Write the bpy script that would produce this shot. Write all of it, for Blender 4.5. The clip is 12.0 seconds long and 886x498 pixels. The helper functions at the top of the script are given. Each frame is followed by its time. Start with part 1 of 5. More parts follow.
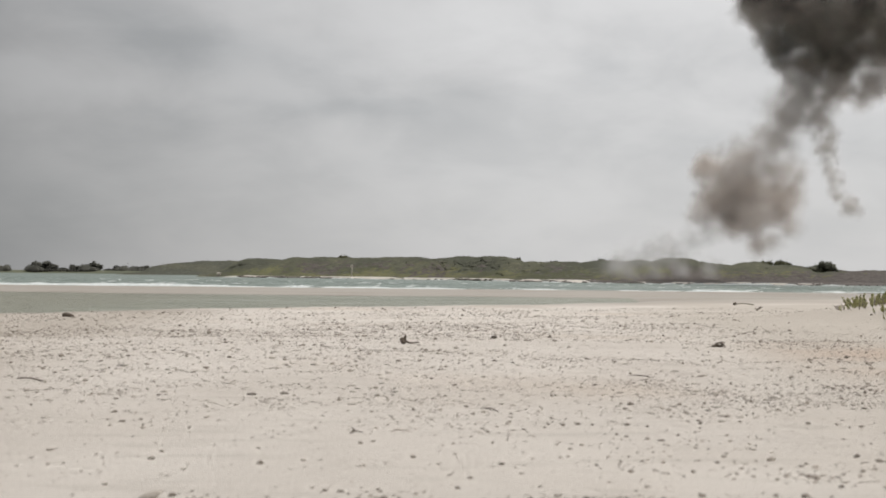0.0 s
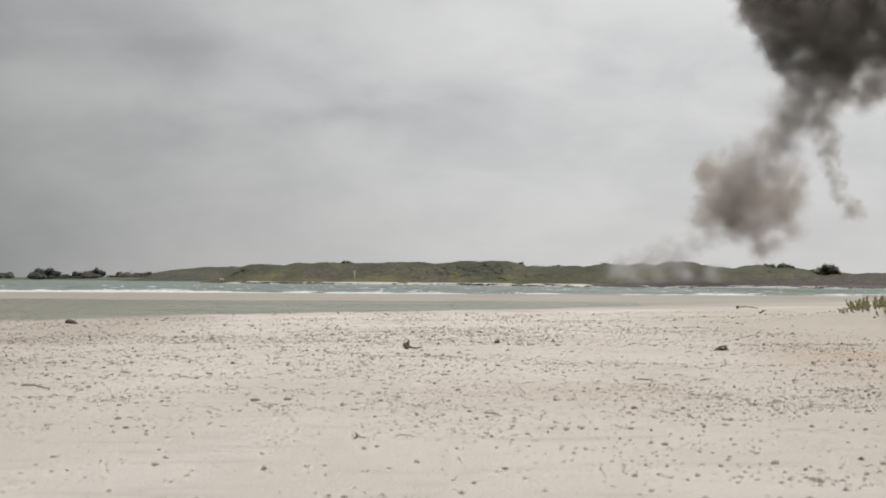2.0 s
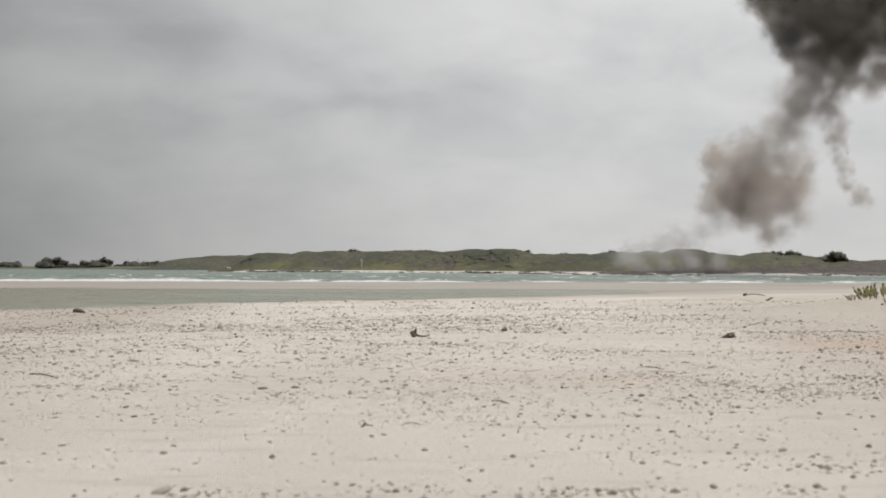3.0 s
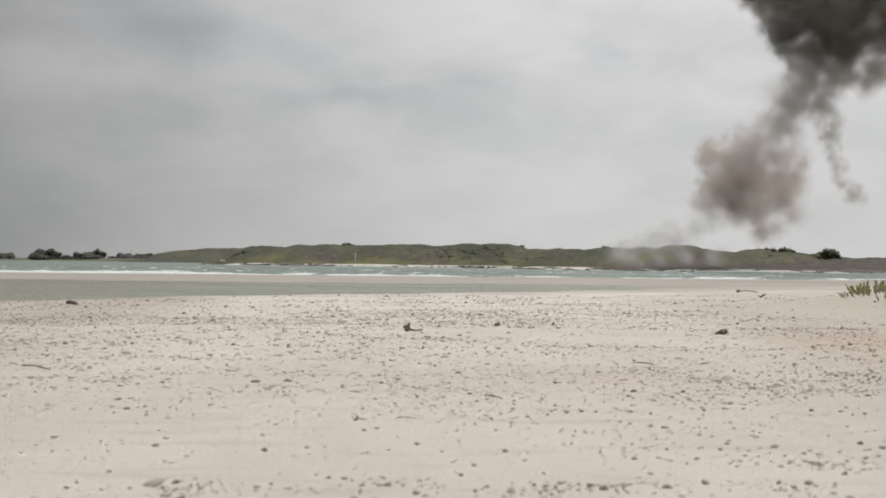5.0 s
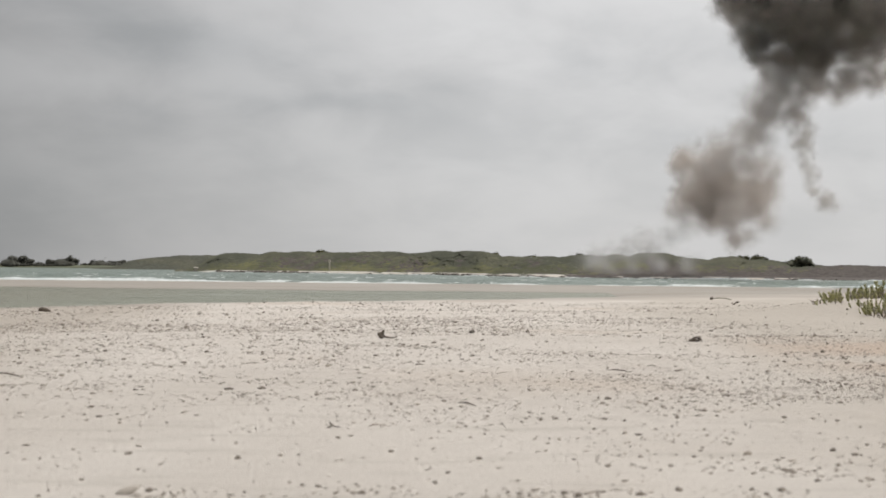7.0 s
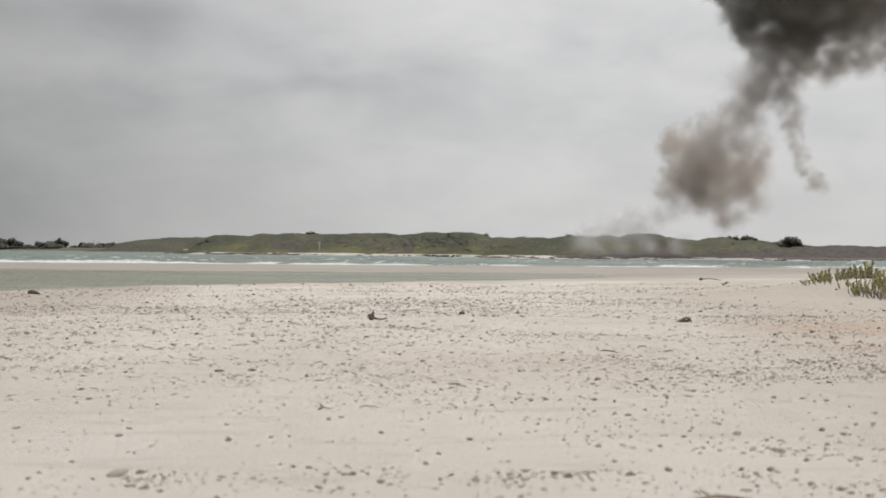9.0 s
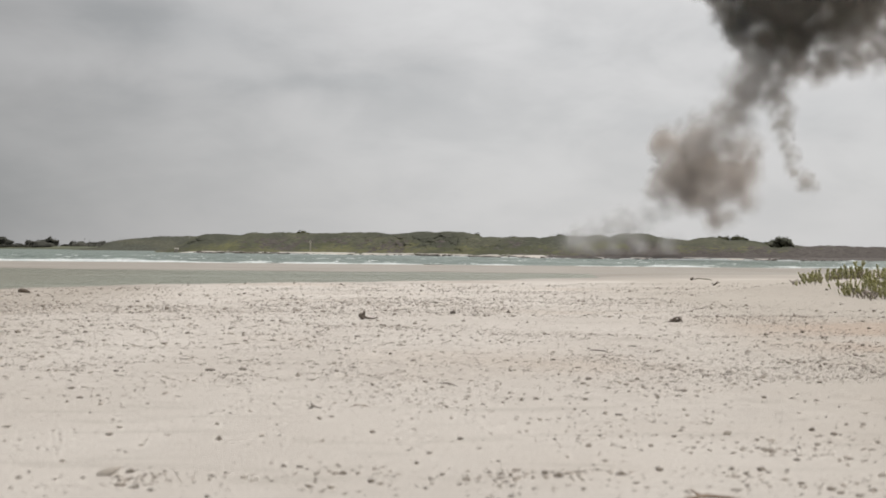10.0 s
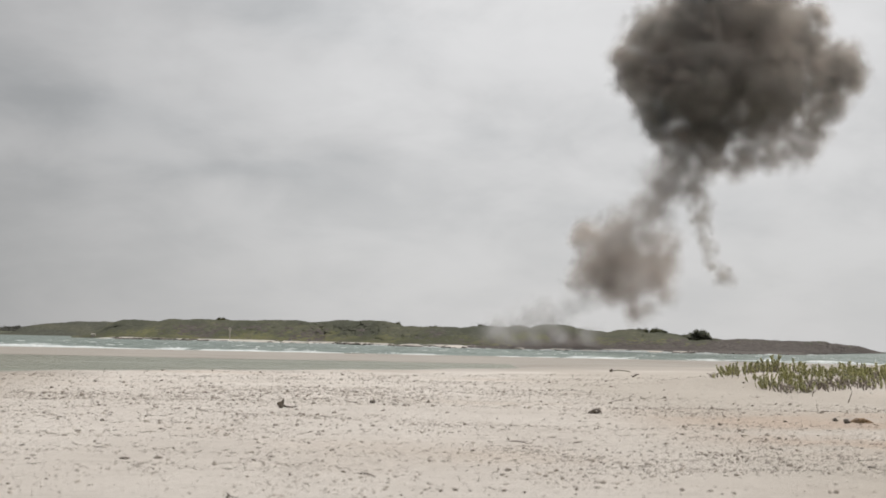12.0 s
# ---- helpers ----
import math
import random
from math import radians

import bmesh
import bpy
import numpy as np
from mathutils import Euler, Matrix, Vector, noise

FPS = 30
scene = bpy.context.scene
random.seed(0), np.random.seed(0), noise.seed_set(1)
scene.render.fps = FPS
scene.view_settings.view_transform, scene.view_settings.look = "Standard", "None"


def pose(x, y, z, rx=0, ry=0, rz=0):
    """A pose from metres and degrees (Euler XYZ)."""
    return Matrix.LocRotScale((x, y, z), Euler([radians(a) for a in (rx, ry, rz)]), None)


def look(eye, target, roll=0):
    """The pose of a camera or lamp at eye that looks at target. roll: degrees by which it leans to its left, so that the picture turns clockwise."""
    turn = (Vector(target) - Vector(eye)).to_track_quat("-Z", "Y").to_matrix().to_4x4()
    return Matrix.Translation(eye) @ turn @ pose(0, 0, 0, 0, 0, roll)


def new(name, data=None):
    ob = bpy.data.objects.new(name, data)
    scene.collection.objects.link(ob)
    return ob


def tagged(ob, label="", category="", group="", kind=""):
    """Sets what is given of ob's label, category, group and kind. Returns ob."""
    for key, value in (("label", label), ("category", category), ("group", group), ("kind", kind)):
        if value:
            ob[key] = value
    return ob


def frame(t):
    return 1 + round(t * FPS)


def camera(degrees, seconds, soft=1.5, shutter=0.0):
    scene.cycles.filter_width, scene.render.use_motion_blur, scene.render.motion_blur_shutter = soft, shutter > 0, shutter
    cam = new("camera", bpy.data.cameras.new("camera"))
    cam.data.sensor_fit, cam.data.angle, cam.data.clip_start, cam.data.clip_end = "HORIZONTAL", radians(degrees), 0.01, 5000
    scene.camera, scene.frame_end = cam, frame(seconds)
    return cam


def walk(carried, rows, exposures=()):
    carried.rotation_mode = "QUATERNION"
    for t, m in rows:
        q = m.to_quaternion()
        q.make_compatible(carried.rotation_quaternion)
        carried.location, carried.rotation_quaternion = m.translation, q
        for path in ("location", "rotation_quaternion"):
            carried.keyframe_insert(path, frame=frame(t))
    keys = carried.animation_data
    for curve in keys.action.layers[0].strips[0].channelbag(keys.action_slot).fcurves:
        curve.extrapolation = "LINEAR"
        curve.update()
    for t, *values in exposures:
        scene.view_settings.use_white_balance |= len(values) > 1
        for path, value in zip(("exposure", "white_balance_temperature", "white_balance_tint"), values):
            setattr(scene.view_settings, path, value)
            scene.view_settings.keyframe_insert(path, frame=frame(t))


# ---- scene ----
EYE = Vector((0.0, 0.0, 1.4))
cam = camera(34.0, 12.0, soft=1.8)
cam.data.dof.use_dof, cam.data.dof.focus_distance, cam.data.dof.aperture_fstop = True, 60.0, 4.0
# seconds, turn to the left, tilt up, lean to the left (degrees)
TURNS = (
    (0.0, 0.000, 1.054, 0.603), (0.5, -0.246, 1.166, 0.452), (1.0, -0.259, 1.303, 0.307), (1.5, -0.100, 1.385, 0.205),
    (2.0, 0.104, 1.246, 0.297), (2.5, 0.258, 0.994, 0.267), (3.0, 0.378, 0.776, 0.151), (5.0, 0.132, 0.554, 0.569),
    (5.5, -0.067, 0.582, 0.564), (6.0, -0.302, 0.682, 0.601), (6.5, -0.584, 0.805, 0.615), (7.0, -0.879, 0.851, 0.609),
    (9.0, -1.286, 0.120, 0.449), (9.5, -1.387, -0.052, 0.484), (10.0, -1.638, 0.100, 0.572), (10.5, -2.127, 0.661, 0.726),
    (11.0, -2.886, 1.506, 0.941), (11.5, -3.828, 2.554, 1.085), (12.0, -4.689, 3.673, 1.257))


def aim(yaw, pitch, roll):
    y, p = radians(yaw), radians(pitch)
    return look(EYE, EYE + Vector((-math.sin(y) * math.cos(p), math.cos(y) * math.cos(p), math.sin(p))), roll)


walk(cam, [(t, aim(y, p, r)) for t, y, p, r in TURNS])

# ---- sky and light ----
SUN_AZ, SUN_EL = 48.0, 52.0      # degrees to the right of straight ahead, and up
world = bpy.data.worlds.new("overcast_sky")
scene.world = world
world.use_nodes = True
wt = world.node_tree
wt.nodes.clear()


def wnode(kind, **values):
    n = wt.nodes.new(kind)
    for key, value in values.items():
        n.inputs[key].default_value = value
    return n


def wmath(op, a, b=None, c=None):
    n = wt.nodes.new("ShaderNodeMath")
    n.operation = op
    for i, v in enumerate((a, b, c)):
        if v is None:
            continue
        if isinstance(v, (int, float)):
            n.inputs[i].default_value = v
        else:
            wt.links.new(v, n.inputs[i])
    return n.outputs[0]


# soft banks in the cloud layer over the channel: across and up (as slopes), half-width, half-height, slant, depth
BANKS = (
    (-0.165, 0.163, 0.090, 0.020, -0.22, 0.108), (-0.200, 0.108, 0.032, 0.010, -0.10, 0.048), (-0.052, 0.112, 0.072, 0.011, -0.12, 0.088),
    (0.018, 0.128, 0.024, 0.008, -0.05, 0.056), (0.228, 0.095, 0.090, 0.015, 0.03, 0.068), (0.108, 0.147, 0.040, 0.010, 0.0, 0.048),
    (-0.037, 0.077, 0.095, 0.013, 0.0, 0.032), (-0.020, 0.226, 0.070, 0.020, -0.10, 0.120), (-0.280, 0.135, 0.060, 0.024, -0.10, -0.072),
    # the last entry is no cloud: lens falloff put into the low left sky
    (-0.115, 0.210, 0.055, 0.022, -0.20, -0.048), (0.040, 0.160, 0.060, 0.018, 0.0, -0.032), (-0.34, 0.030, 0.120, 0.050, 0.0, 0.136))


def cloud_banks(x, y, z):
    """How much the banks of thicker cloud darken the layer, their edges frayed by noise."""
    ahead = wmath("MAXIMUM", y, 0.05)
    u, w = wmath("DIVIDE", x, ahead), wmath("DIVIDE", z, ahead)
    flat = wt.nodes.new("ShaderNodeCombineXYZ")
    wt.links.new(u, flat.inputs[0])
    wt.links.new(wmath("MULTIPLY", w, 2.4), flat.inputs[1])
    fray = wnode("ShaderNodeTexNoise", Scale=9.0, Detail=5.0, Roughness=0.55)
    wt.links.new(flat.outputs[0], fray.inputs["Vector"])
    part_of = wt.nodes.new("ShaderNodeSeparateXYZ")
    wt.links.new(fray.outputs["Color"], part_of.inputs[0])
    u = wmath("MULTIPLY_ADD", wmath("SUBTRACT", part_of.outputs[0], 0.5), 0.16, u)
    w = wmath("MULTIPLY_ADD", wmath("SUBTRACT", part_of.outputs[1], 0.5), 0.055, w)
    total = 0.0
    for u0, w0, a, b, slant, depth in BANKS:
        du = wmath("SUBTRACT", u, u0)
        dw = wmath("SUBTRACT", wmath("MULTIPLY_ADD", du, -slant, w), w0)
        da, db = wmath("DIVIDE", du, a), wmath("DIVIDE", dw, b)
        far = wmath("MULTIPLY_ADD", da, da, wmath("MULTIPLY", db, db))
        total = wmath("MULTIPLY_ADD", wmath("EXPONENT", wmath("MULTIPLY", far, -1.0)), depth, total)
    return total


def build_sky():
    sky = wt.nodes.new("ShaderNodeTexSky")
    sky.sky_type = "NISHITA"
    sky.sun_disc = False
    sky.sun_elevation, sky.sun_rotation = radians(SUN_EL), radians(SUN_AZ)
    clear = wt.nodes.new("ShaderNodeBackground")
    clear.inputs["Strength"].default_value = 0.05
    wt.links.new(sky.outputs[0], clear.inputs["Color"])
    coord = wt.nodes.new("ShaderNodeTexCoord")
    sep = wt.nodes.new("ShaderNodeSeparateXYZ")
    wt.links.new(coord.outputs["Generated"], sep.inputs[0])
    x, y, z = sep.outputs
    up = wmath("MAXIMUM", z, 0.0)
    # the cloud layer lies flat overhead: widths shrink towards the horizon
    deep = wmath("ADD", up, 0.42)
    plane = wt.nodes.new("ShaderNodeCombineXYZ")
    wt.links.new(wmath("DIVIDE", x, deep), plane.inputs[0])
    wt.links.new(wmath("DIVIDE", y, deep), plane.inputs[1])
    plane.inputs[2].default_value = CLOUD_SEED
    big = wnode("ShaderNodeTexNoise", Scale=5.5, Detail=6.0, Roughness=0.52, Distortion=0.25)
    wt.links.new(plane.outputs[0], big.inputs["Vector"])
    ramp = wt.nodes.new("ShaderNodeMapRange")
    ramp.interpolation_type = "SMOOTHSTEP"
    for key, value in (("From Min", 0.28), ("From Max", 0.70), ("To Min", 0.87), ("To Max", 1.055)):
        ramp.inputs[key].default_value = value
    wt.links.new(big.outputs["Fac"], ramp.inputs["Value"])
    # overcast: three times as bright overhead as at the horizon, brighter towards the veiled sun
    rise = wmath("MULTIPLY_ADD", wmath("MULTIPLY", up, up), 3.2, 1.0)
    sx, sy = math.sin(radians(SUN_AZ)), math.cos(radians(SUN_AZ))
    toward = wmath("ADD", wmath("MULTIPLY", x, sx), wmath("MULTIPLY", y, sy))
    glow = wmath("MINIMUM", wmath("MAXIMUM", wmath("MULTIPLY_ADD", toward, 1.30, -0.08), 0.28), 0.83)
    # far clouds melt together above the horizon
    clear_up = wmath("MINIMUM", wmath("MULTIPLY_ADD", up, 6.0, 0.25), 1.0)
    dapple = wmath("MULTIPLY_ADD", wmath("SUBTRACT", ramp.outputs[0], 0.97), clear_up, 0.97)
    banks = cloud_banks(x, y, z)
    level = wmath("MULTIPLY", wmath("MULTIPLY", rise, glow), wmath("SUBTRACT", dapple, banks))
    tint = wt.nodes.new("ShaderNodeMix")
    tint.data_type = "RGBA"
    tint.clamp_factor = True
    tint.inputs["A"].default_value = (0.915, 0.955, 0.985, 1)
    tint.inputs["B"].default_value = (1.0, 0.996, 0.998, 1)
    wt.links.new(wmath("MULTIPLY_ADD", banks, -3.0, ramp.outputs[0]), tint.inputs["Factor"])
    cloud = wt.nodes.new("ShaderNodeBackground")
    wt.links.new(tint.outputs["Result"], cloud.inputs["Color"])
    wt.links.new(wmath("MULTIPLY", level, SKY_LEVEL), cloud.inputs["Strength"])
    both = wt.nodes.new("ShaderNodeMixShader")
    both.inputs[0].default_value = 0.94
    wt.links.new(clear.outputs[0], both.inputs[1])
    wt.links.new(cloud.outputs[0], both.inputs[2])
    out = wt.nodes.new("ShaderNodeOutputWorld")
    wt.links.new(both.outputs[0], out.inputs["Surface"])


CLOUD_SEED, SKY_LEVEL = 3.7, 0.77
build_sky()
sun_data = bpy.data.lights.new("sun", "SUN")
sun_data.energy, sun_data.angle, sun_data.color = 1.9, radians(14), (1.0, 0.955, 0.89)
sun = new("sun", sun_data)
sun.matrix_world = look((60 * math.sin(radians(SUN_AZ)), 60 * math.cos(radians(SUN_AZ)), 60 * math.tan(radians(SUN_EL))), (0, 0, 0))
scene.view_settings.exposure = 0.0


# ---- materials ----
class Mat:
    """A small node-material builder."""

    def __init__(self, name, rough=0.8, spec=0.3):
        self.m = bpy.data.materials.new(name)
        self.m.use_nodes = True
        self.t = self.m.node_tree
        self.b = self.t.nodes["Principled BSDF"]
        self.b.inputs["Roughness"].default_value = rough
        self.b.inputs["Specular IOR Level"].default_value = spec
        self.pos = self.t.nodes.new("ShaderNodeNewGeometry")

    def link(self, a, b):
        self.t.links.new(a, b)

    def noise(self, scale, detail=3.0, rough=0.55, stretch=None, distort=0.0):
        n = self.t.nodes.new("ShaderNodeTexNoise")
        n.inputs["Scale"].default_value, n.inputs["Detail"].default_value = scale, detail
        n.inputs["Roughness"].default_value, n.inputs["Distortion"].default_value = rough, distort
        src = self.pos.outputs["Position"]
        if stretch:
            mp = self.t.nodes.new("ShaderNodeMapping")
            mp.inputs["Scale"].default_value = stretch
            self.link(src, mp.inputs["Vector"])
            src = mp.outputs[0]
        self.link(src, n.inputs["Vector"])
        return n.outputs["Fac"]

    def span(self, value, lo, hi, a=0.0, b=1.0):
        n = self.t.nodes.new("ShaderNodeMapRange")
        n.interpolation_type = "SMOOTHSTEP"
        for key, v in (("From Min", lo), ("From Max", hi), ("To Min", a), ("To Max", b)):
            n.inputs[key].default_value = v
        self.link(value, n.inputs["Value"])
        return n.outputs[0]

    def mix(self, fac, a, b):
        n = self.t.nodes.new("ShaderNodeMix")
        n.data_type = "RGBA"
        if isinstance(fac, float):
            n.inputs["Factor"].default_value = fac
        else:
            self.link(fac, n.inputs["Factor"])
        for key, v in (("A", a), ("B", b)):
            if isinstance(v, tuple):
                n.inputs[key].default_value = (*v, 1)
            else:
                self.link(v, n.inputs[key])
        return n.outputs["Result"]

    def mul(self, a, b):
        n = self.t.nodes.new("ShaderNodeMath")
        n.operation = "MULTIPLY"
        for i, v in enumerate((a, b)):
            if isinstance(v, float):
                n.inputs[i].default_value = v
            else:
                self.link(v, n.inputs[i])
        return n.outputs[0]

    def color(self, c):
        if isinstance(c, tuple):
            self.b.inputs["Base Color"].default_value = (*c, 1)
        else:
            self.link(c, self.b.inputs["Base Color"])
        return self

    def bump(self, height, strength=0.4, dist=0.02):
        n = self.t.nodes.new("ShaderNodeBump")
        n.inputs["Strength"].default_value, n.inputs["Distance"].default_value = strength, dist
        self.link(height, n.inputs["Height"])
        self.link(n.outputs[0], self.b.inputs["Normal"])
        return self

    def island(self):
        return self.pos.outputs["Random Per Island"]

    def object_random(self):
        n = self.t.nodes.new("ShaderNodeObjectInfo")
        return n.outputs["Random"]

    def height(self):
        n = self.t.nodes.new("ShaderNodeSeparateXYZ")
        self.link(self.pos.outputs["Position"], n.inputs[0])
        return n.outputs[2]


def sand_material():
    m = Mat("pale_shell_sand", 0.9, 0.15)
    grain = m.noise(420, 2)
    patch = m.noise(0.35, 4, stretch=(1, 0.55, 1))
    warm = m.noise(0.12, 3)
    streak = m.noise(2.2, 4, stretch=(0.5, 1.6, 1))
    base = m.mix(m.span(patch, 0.32, 0.68), (0.622, 0.568, 0.514), (0.700, 0.647, 0.592))
    base = m.mix(m.mul(m.span(warm, 0.52, 0.7), 0.5), base, (0.55, 0.45, 0.36))
    base = m.mix(m.mul(m.span(streak, 0.5, 0.75), 0.35), base, (0.45, 0.41, 0.36))
    base = m.mix(m.mul(m.span(grain, 0.35, 0.7), 0.25), base, (0.40, 0.36, 0.31))
    side = m.t.nodes.new("ShaderNodeSeparateXYZ")
    m.link(m.pos.outputs["Position"], side.inputs[0])

    def across(lean):
        """Distance across the beach, its zero line leaning along the shore."""
        n = m.t.nodes.new("ShaderNodeMath")
        n.operation = "MULTIPLY_ADD"
        m.link(side.outputs[1], n.inputs[0])
        n.inputs[1].default_value = lean
        m.link(side.outputs[0], n.inputs[2])
        return n.outputs[0]

    # tan with lens falloff painted in towards the mound, ruddy where the wrack has rotted
    falloff_right = m.span(m.noise(0.22, 4, stretch=(0.8, 0.5, 1)), 0.25, 0.55)
    base = m.mix(m.mul(m.mul(m.span(across(-0.10), 0.3, 3.6), falloff_right), 0.85), base, (0.50, 0.450, 0.392))
    ruddy = m.mul(m.span(side.outputs[0], 3.0, 5.6), m.span(m.noise(0.5, 4, stretch=(0.6, 1, 1)), 0.28, 0.56))
    band = m.mul(m.span(side.outputs[1], 22.0, 18.5), m.span(side.outputs[1], 10.5, 13.5))
    base = m.mix(m.mul(m.mul(ruddy, band), 0.85), base, (0.52, 0.415, 0.335))
    # lens falloff painted into the sand: darker, browner down the side towards the lagoon
    falloff_left = m.span(m.noise(0.16, 4, stretch=(1.2, 0.5, 1)), 0.22, 0.52)
    base = m.mix(m.mul(m.mul(m.span(across(0.12), -0.6, -4.2), falloff_left), 0.9), base, (0.445, 0.395, 0.342))
    wet = m.span(m.height(), 0.0, 0.06, 1.0, 0.0)
    out = m.t.nodes.new("ShaderNodeMath")
    out.operation = "MULTIPLY_ADD"
    m.link(side.outputs[0], out.inputs[0])
    out.inputs[1].default_value = -1.05
    m.link(side.outputs[1], out.inputs[2])
    bar = m.span(out.outputs[0], 64.0, 76.0)
    base = m.mix(m.mul(wet, 0.8), base, (0.33, 0.285, 0.245))
    lines = m.noise(0.5, 4, 0.6, stretch=(0.10, 1.0, 1))
    base = m.mix(m.mul(bar, 0.88), base, (0.37, 0.338, 0.298))
    base = m.mix(m.mul(m.mul(m.span(lines, 0.46, 0.64), bar), 0.65), base, (0.27, 0.235, 0.20))
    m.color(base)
    m.link(m.span(m.height(), 0.0, 0.12, 0.6, 0.9), m.b.inputs["Roughness"])
    # smooth low down by the eye, crusted and wind-pitted farther up the beach
    crust = m.mul(m.noise(9, 5, 0.65, stretch=(0.7, 1.3, 1)), m.span(side.outputs[1], 9.0, 20.0, 0.12, 1.0))
    return m.bump(m.mix(0.3, crust, grain), 0.7, 0.024).m


def water_material(name, dark, light, foam, wave, fleck_at, edge_shade=None):
    m = Mat(name, 0.45, 0.16)
    waves = m.noise(wave, 4, 0.62, stretch=(0.35, 1.0, 1))
    swell = m.noise(wave * 0.08, 3, 0.55, stretch=(0.4, 1.0, 1))
    deep = m.mix(m.span(swell, 0.35, 0.65), dark, light)
    band = m.noise(wave * 0.22, 4, 0.6, stretch=(0.12, 1.0, 1))
    deep = m.mix(m.mul(m.span(band, 0.5, 0.7), 0.45), deep, tuple(v * w for v, w in zip(light, (1.12, 1.04, 0.95))))
    deep = m.mix(m.mul(m.span(waves, 0.4, 0.7), 0.5), deep, tuple(v * 0.6 for v in dark))
    fleck = m.noise(0.9, 4, 0.7, stretch=(0.22, 1.0, 1))
    where = m.t.nodes.new("ShaderNodeSeparateXYZ")
    m.link(m.pos.outputs["Position"], where.inputs[0])
    # brownish shallows on the left, darkened in the colour for lens falloff
    if edge_shade:
        deep = m.mix(m.mul(m.span(where.outputs[0], -9.0, -19.0), 0.55), deep, edge_shade)
    m.color(m.mix(m.span(fleck, fleck_at, fleck_at + 0.04), deep, foam))
    m.link(m.span(fleck, fleck_at, fleck_at + 0.04, 0.45, 0.85), m.b.inputs["Roughness"])
    return m.bump(waves, 1.0, 0.5).m


def simple(name, c1, c2, scale, rough=0.8, bump=0.4, dist=0.02, per="noise"):
    m = Mat(name, rough)
    fac = m.span(m.noise(scale, 4), 0.3, 0.7) if per == "noise" else (m.island() if per == "island" else m.object_random())
    base = m.mix(fac, c1, c2)
    base = m.mix(m.mul(m.span(m.noise(scale * 6, 3), 0.45, 0.75), 0.4), base, tuple(v * 0.6 for v in c1))
    m.color(base)
    return m.bump(m.noise(scale * 4, 3), bump, dist).m


def shrub_material(name, dark, light, twig):
    m = Mat(name, 0.85, 0.1)
    patch = m.noise(0.055, 4, 0.6, stretch=(1, 0.35, 2.5))
    base = m.mix(m.span(patch, 0.40, 0.60), dark, light)
    base = m.mix(m.mul(m.island(), 0.22), base, twig)
    base = m.mix(m.mul(m.span(m.noise(0.22, 3, 0.6), 0.46, 0.64), 0.30), base, tuple(v * 0.70 for v in dark))
    fine = m.noise(1.6, 3)
    m.color(m.mix(m.mul(m.span(fine, 0.4, 0.7), 0.25), base, (0.07, 0.075, 0.05)))
    return m.bump(m.noise(3.0, 3), 0.25, 0.1).m


def leaf_material():
    """Fleshy leaves: every shoot has its own green, every leaf its own share of yellow."""
    m = Mat("fleshy_yellow_green_leaf", 0.45, 0.35)
    base = m.mix(m.object_random(), (0.135, 0.150, 0.050), (0.400, 0.395, 0.150))
    base = m.mix(m.mul(m.span(m.island(), 0.35, 1.0), 0.75), base, (0.60, 0.575, 0.30))
    m.color(m.mix(m.mul(m.span(m.noise(60, 3), 0.45, 0.75), 0.35), base, (0.10, 0.105, 0.04)))
    return m.bump(m.noise(90, 3), 0.3, 0.003).m


def smoke_material(name, c1, c2, scale, thick):
    """Soot in the air: soft-rimmed puffs whose thickness falls to nothing at the rim."""
    m = Mat(name, 1.0, 0.0)
    t = m.t
    col = m.mix(m.span(m.noise(scale, 4, 0.6), 0.35, 0.65), c1, c2)
    near, back, both, clear, out = (t.nodes.new("ShaderNode" + k) for k in ("BsdfDiffuse", "BsdfTranslucent", "MixShader", "BsdfTransparent", "MixShader"))
    m.link(col, near.inputs["Color"])
    m.link(col, back.inputs["Color"])
    both.inputs[0].default_value = 0.5
    m.link(near.outputs[0], both.inputs[1])
    m.link(back.outputs[0], both.inputs[2])
    att = t.nodes.new("ShaderNodeAttribute")
    att.attribute_name = "thickness"
    m.link(m.mul(m.span(att.outputs["Fac"], 0.0, 1.0), thick), out.inputs[0])
    m.link(clear.outputs[0], out.inputs[1])
    m.link(both.outputs[0], out.inputs[2])
    m.link(out.outputs[0], t.nodes["Material Output"].inputs["Surface"])
    return m.m


SAND = sand_material()
SEA = water_material("choppy_green_sea", (0.138, 0.176, 0.154), (0.232, 0.276, 0.246), (0.72, 0.75, 0.73), 0.8, 0.72)
LAGOON = water_material("shallow_lagoon", (0.240, 0.256, 0.207), (0.33, 0.334, 0.276), (0.70, 0.72, 0.69), 2.2, 0.70, (0.225, 0.215, 0.165))
FOAM = simple("sea_foam", (0.78, 0.80, 0.79), (0.62, 0.67, 0.66), 0.6, 0.9, 0.6, 0.1)
SHELL = simple("weathered_grey_shell", (0.27, 0.23, 0.19), (0.54, 0.48, 0.415), 9.0, 0.7, 0.5, 0.004, "island")
SHELL_ONE = simple("weathered_grey_shell_piece", (0.17, 0.145, 0.12), (0.42, 0.365, 0.305), 9.0, 0.7, 0.5, 0.004, "object")
CHUNK = simple("brown_shell_chunk", (0.22, 0.185, 0.15), (0.62, 0.55, 0.48), 9.0, 0.75, 0.5, 0.005, "island")
GRIT = simple("shell_grit", (0.27, 0.23, 0.19), (0.62, 0.565, 0.50), 9.0, 0.8, 0.3, 0.003, "island")
PALE = simple("bleached_shell", (0.58, 0.525, 0.465), (0.74, 0.69, 0.63), 9.0, 0.5, 0.4, 0.003, "island")
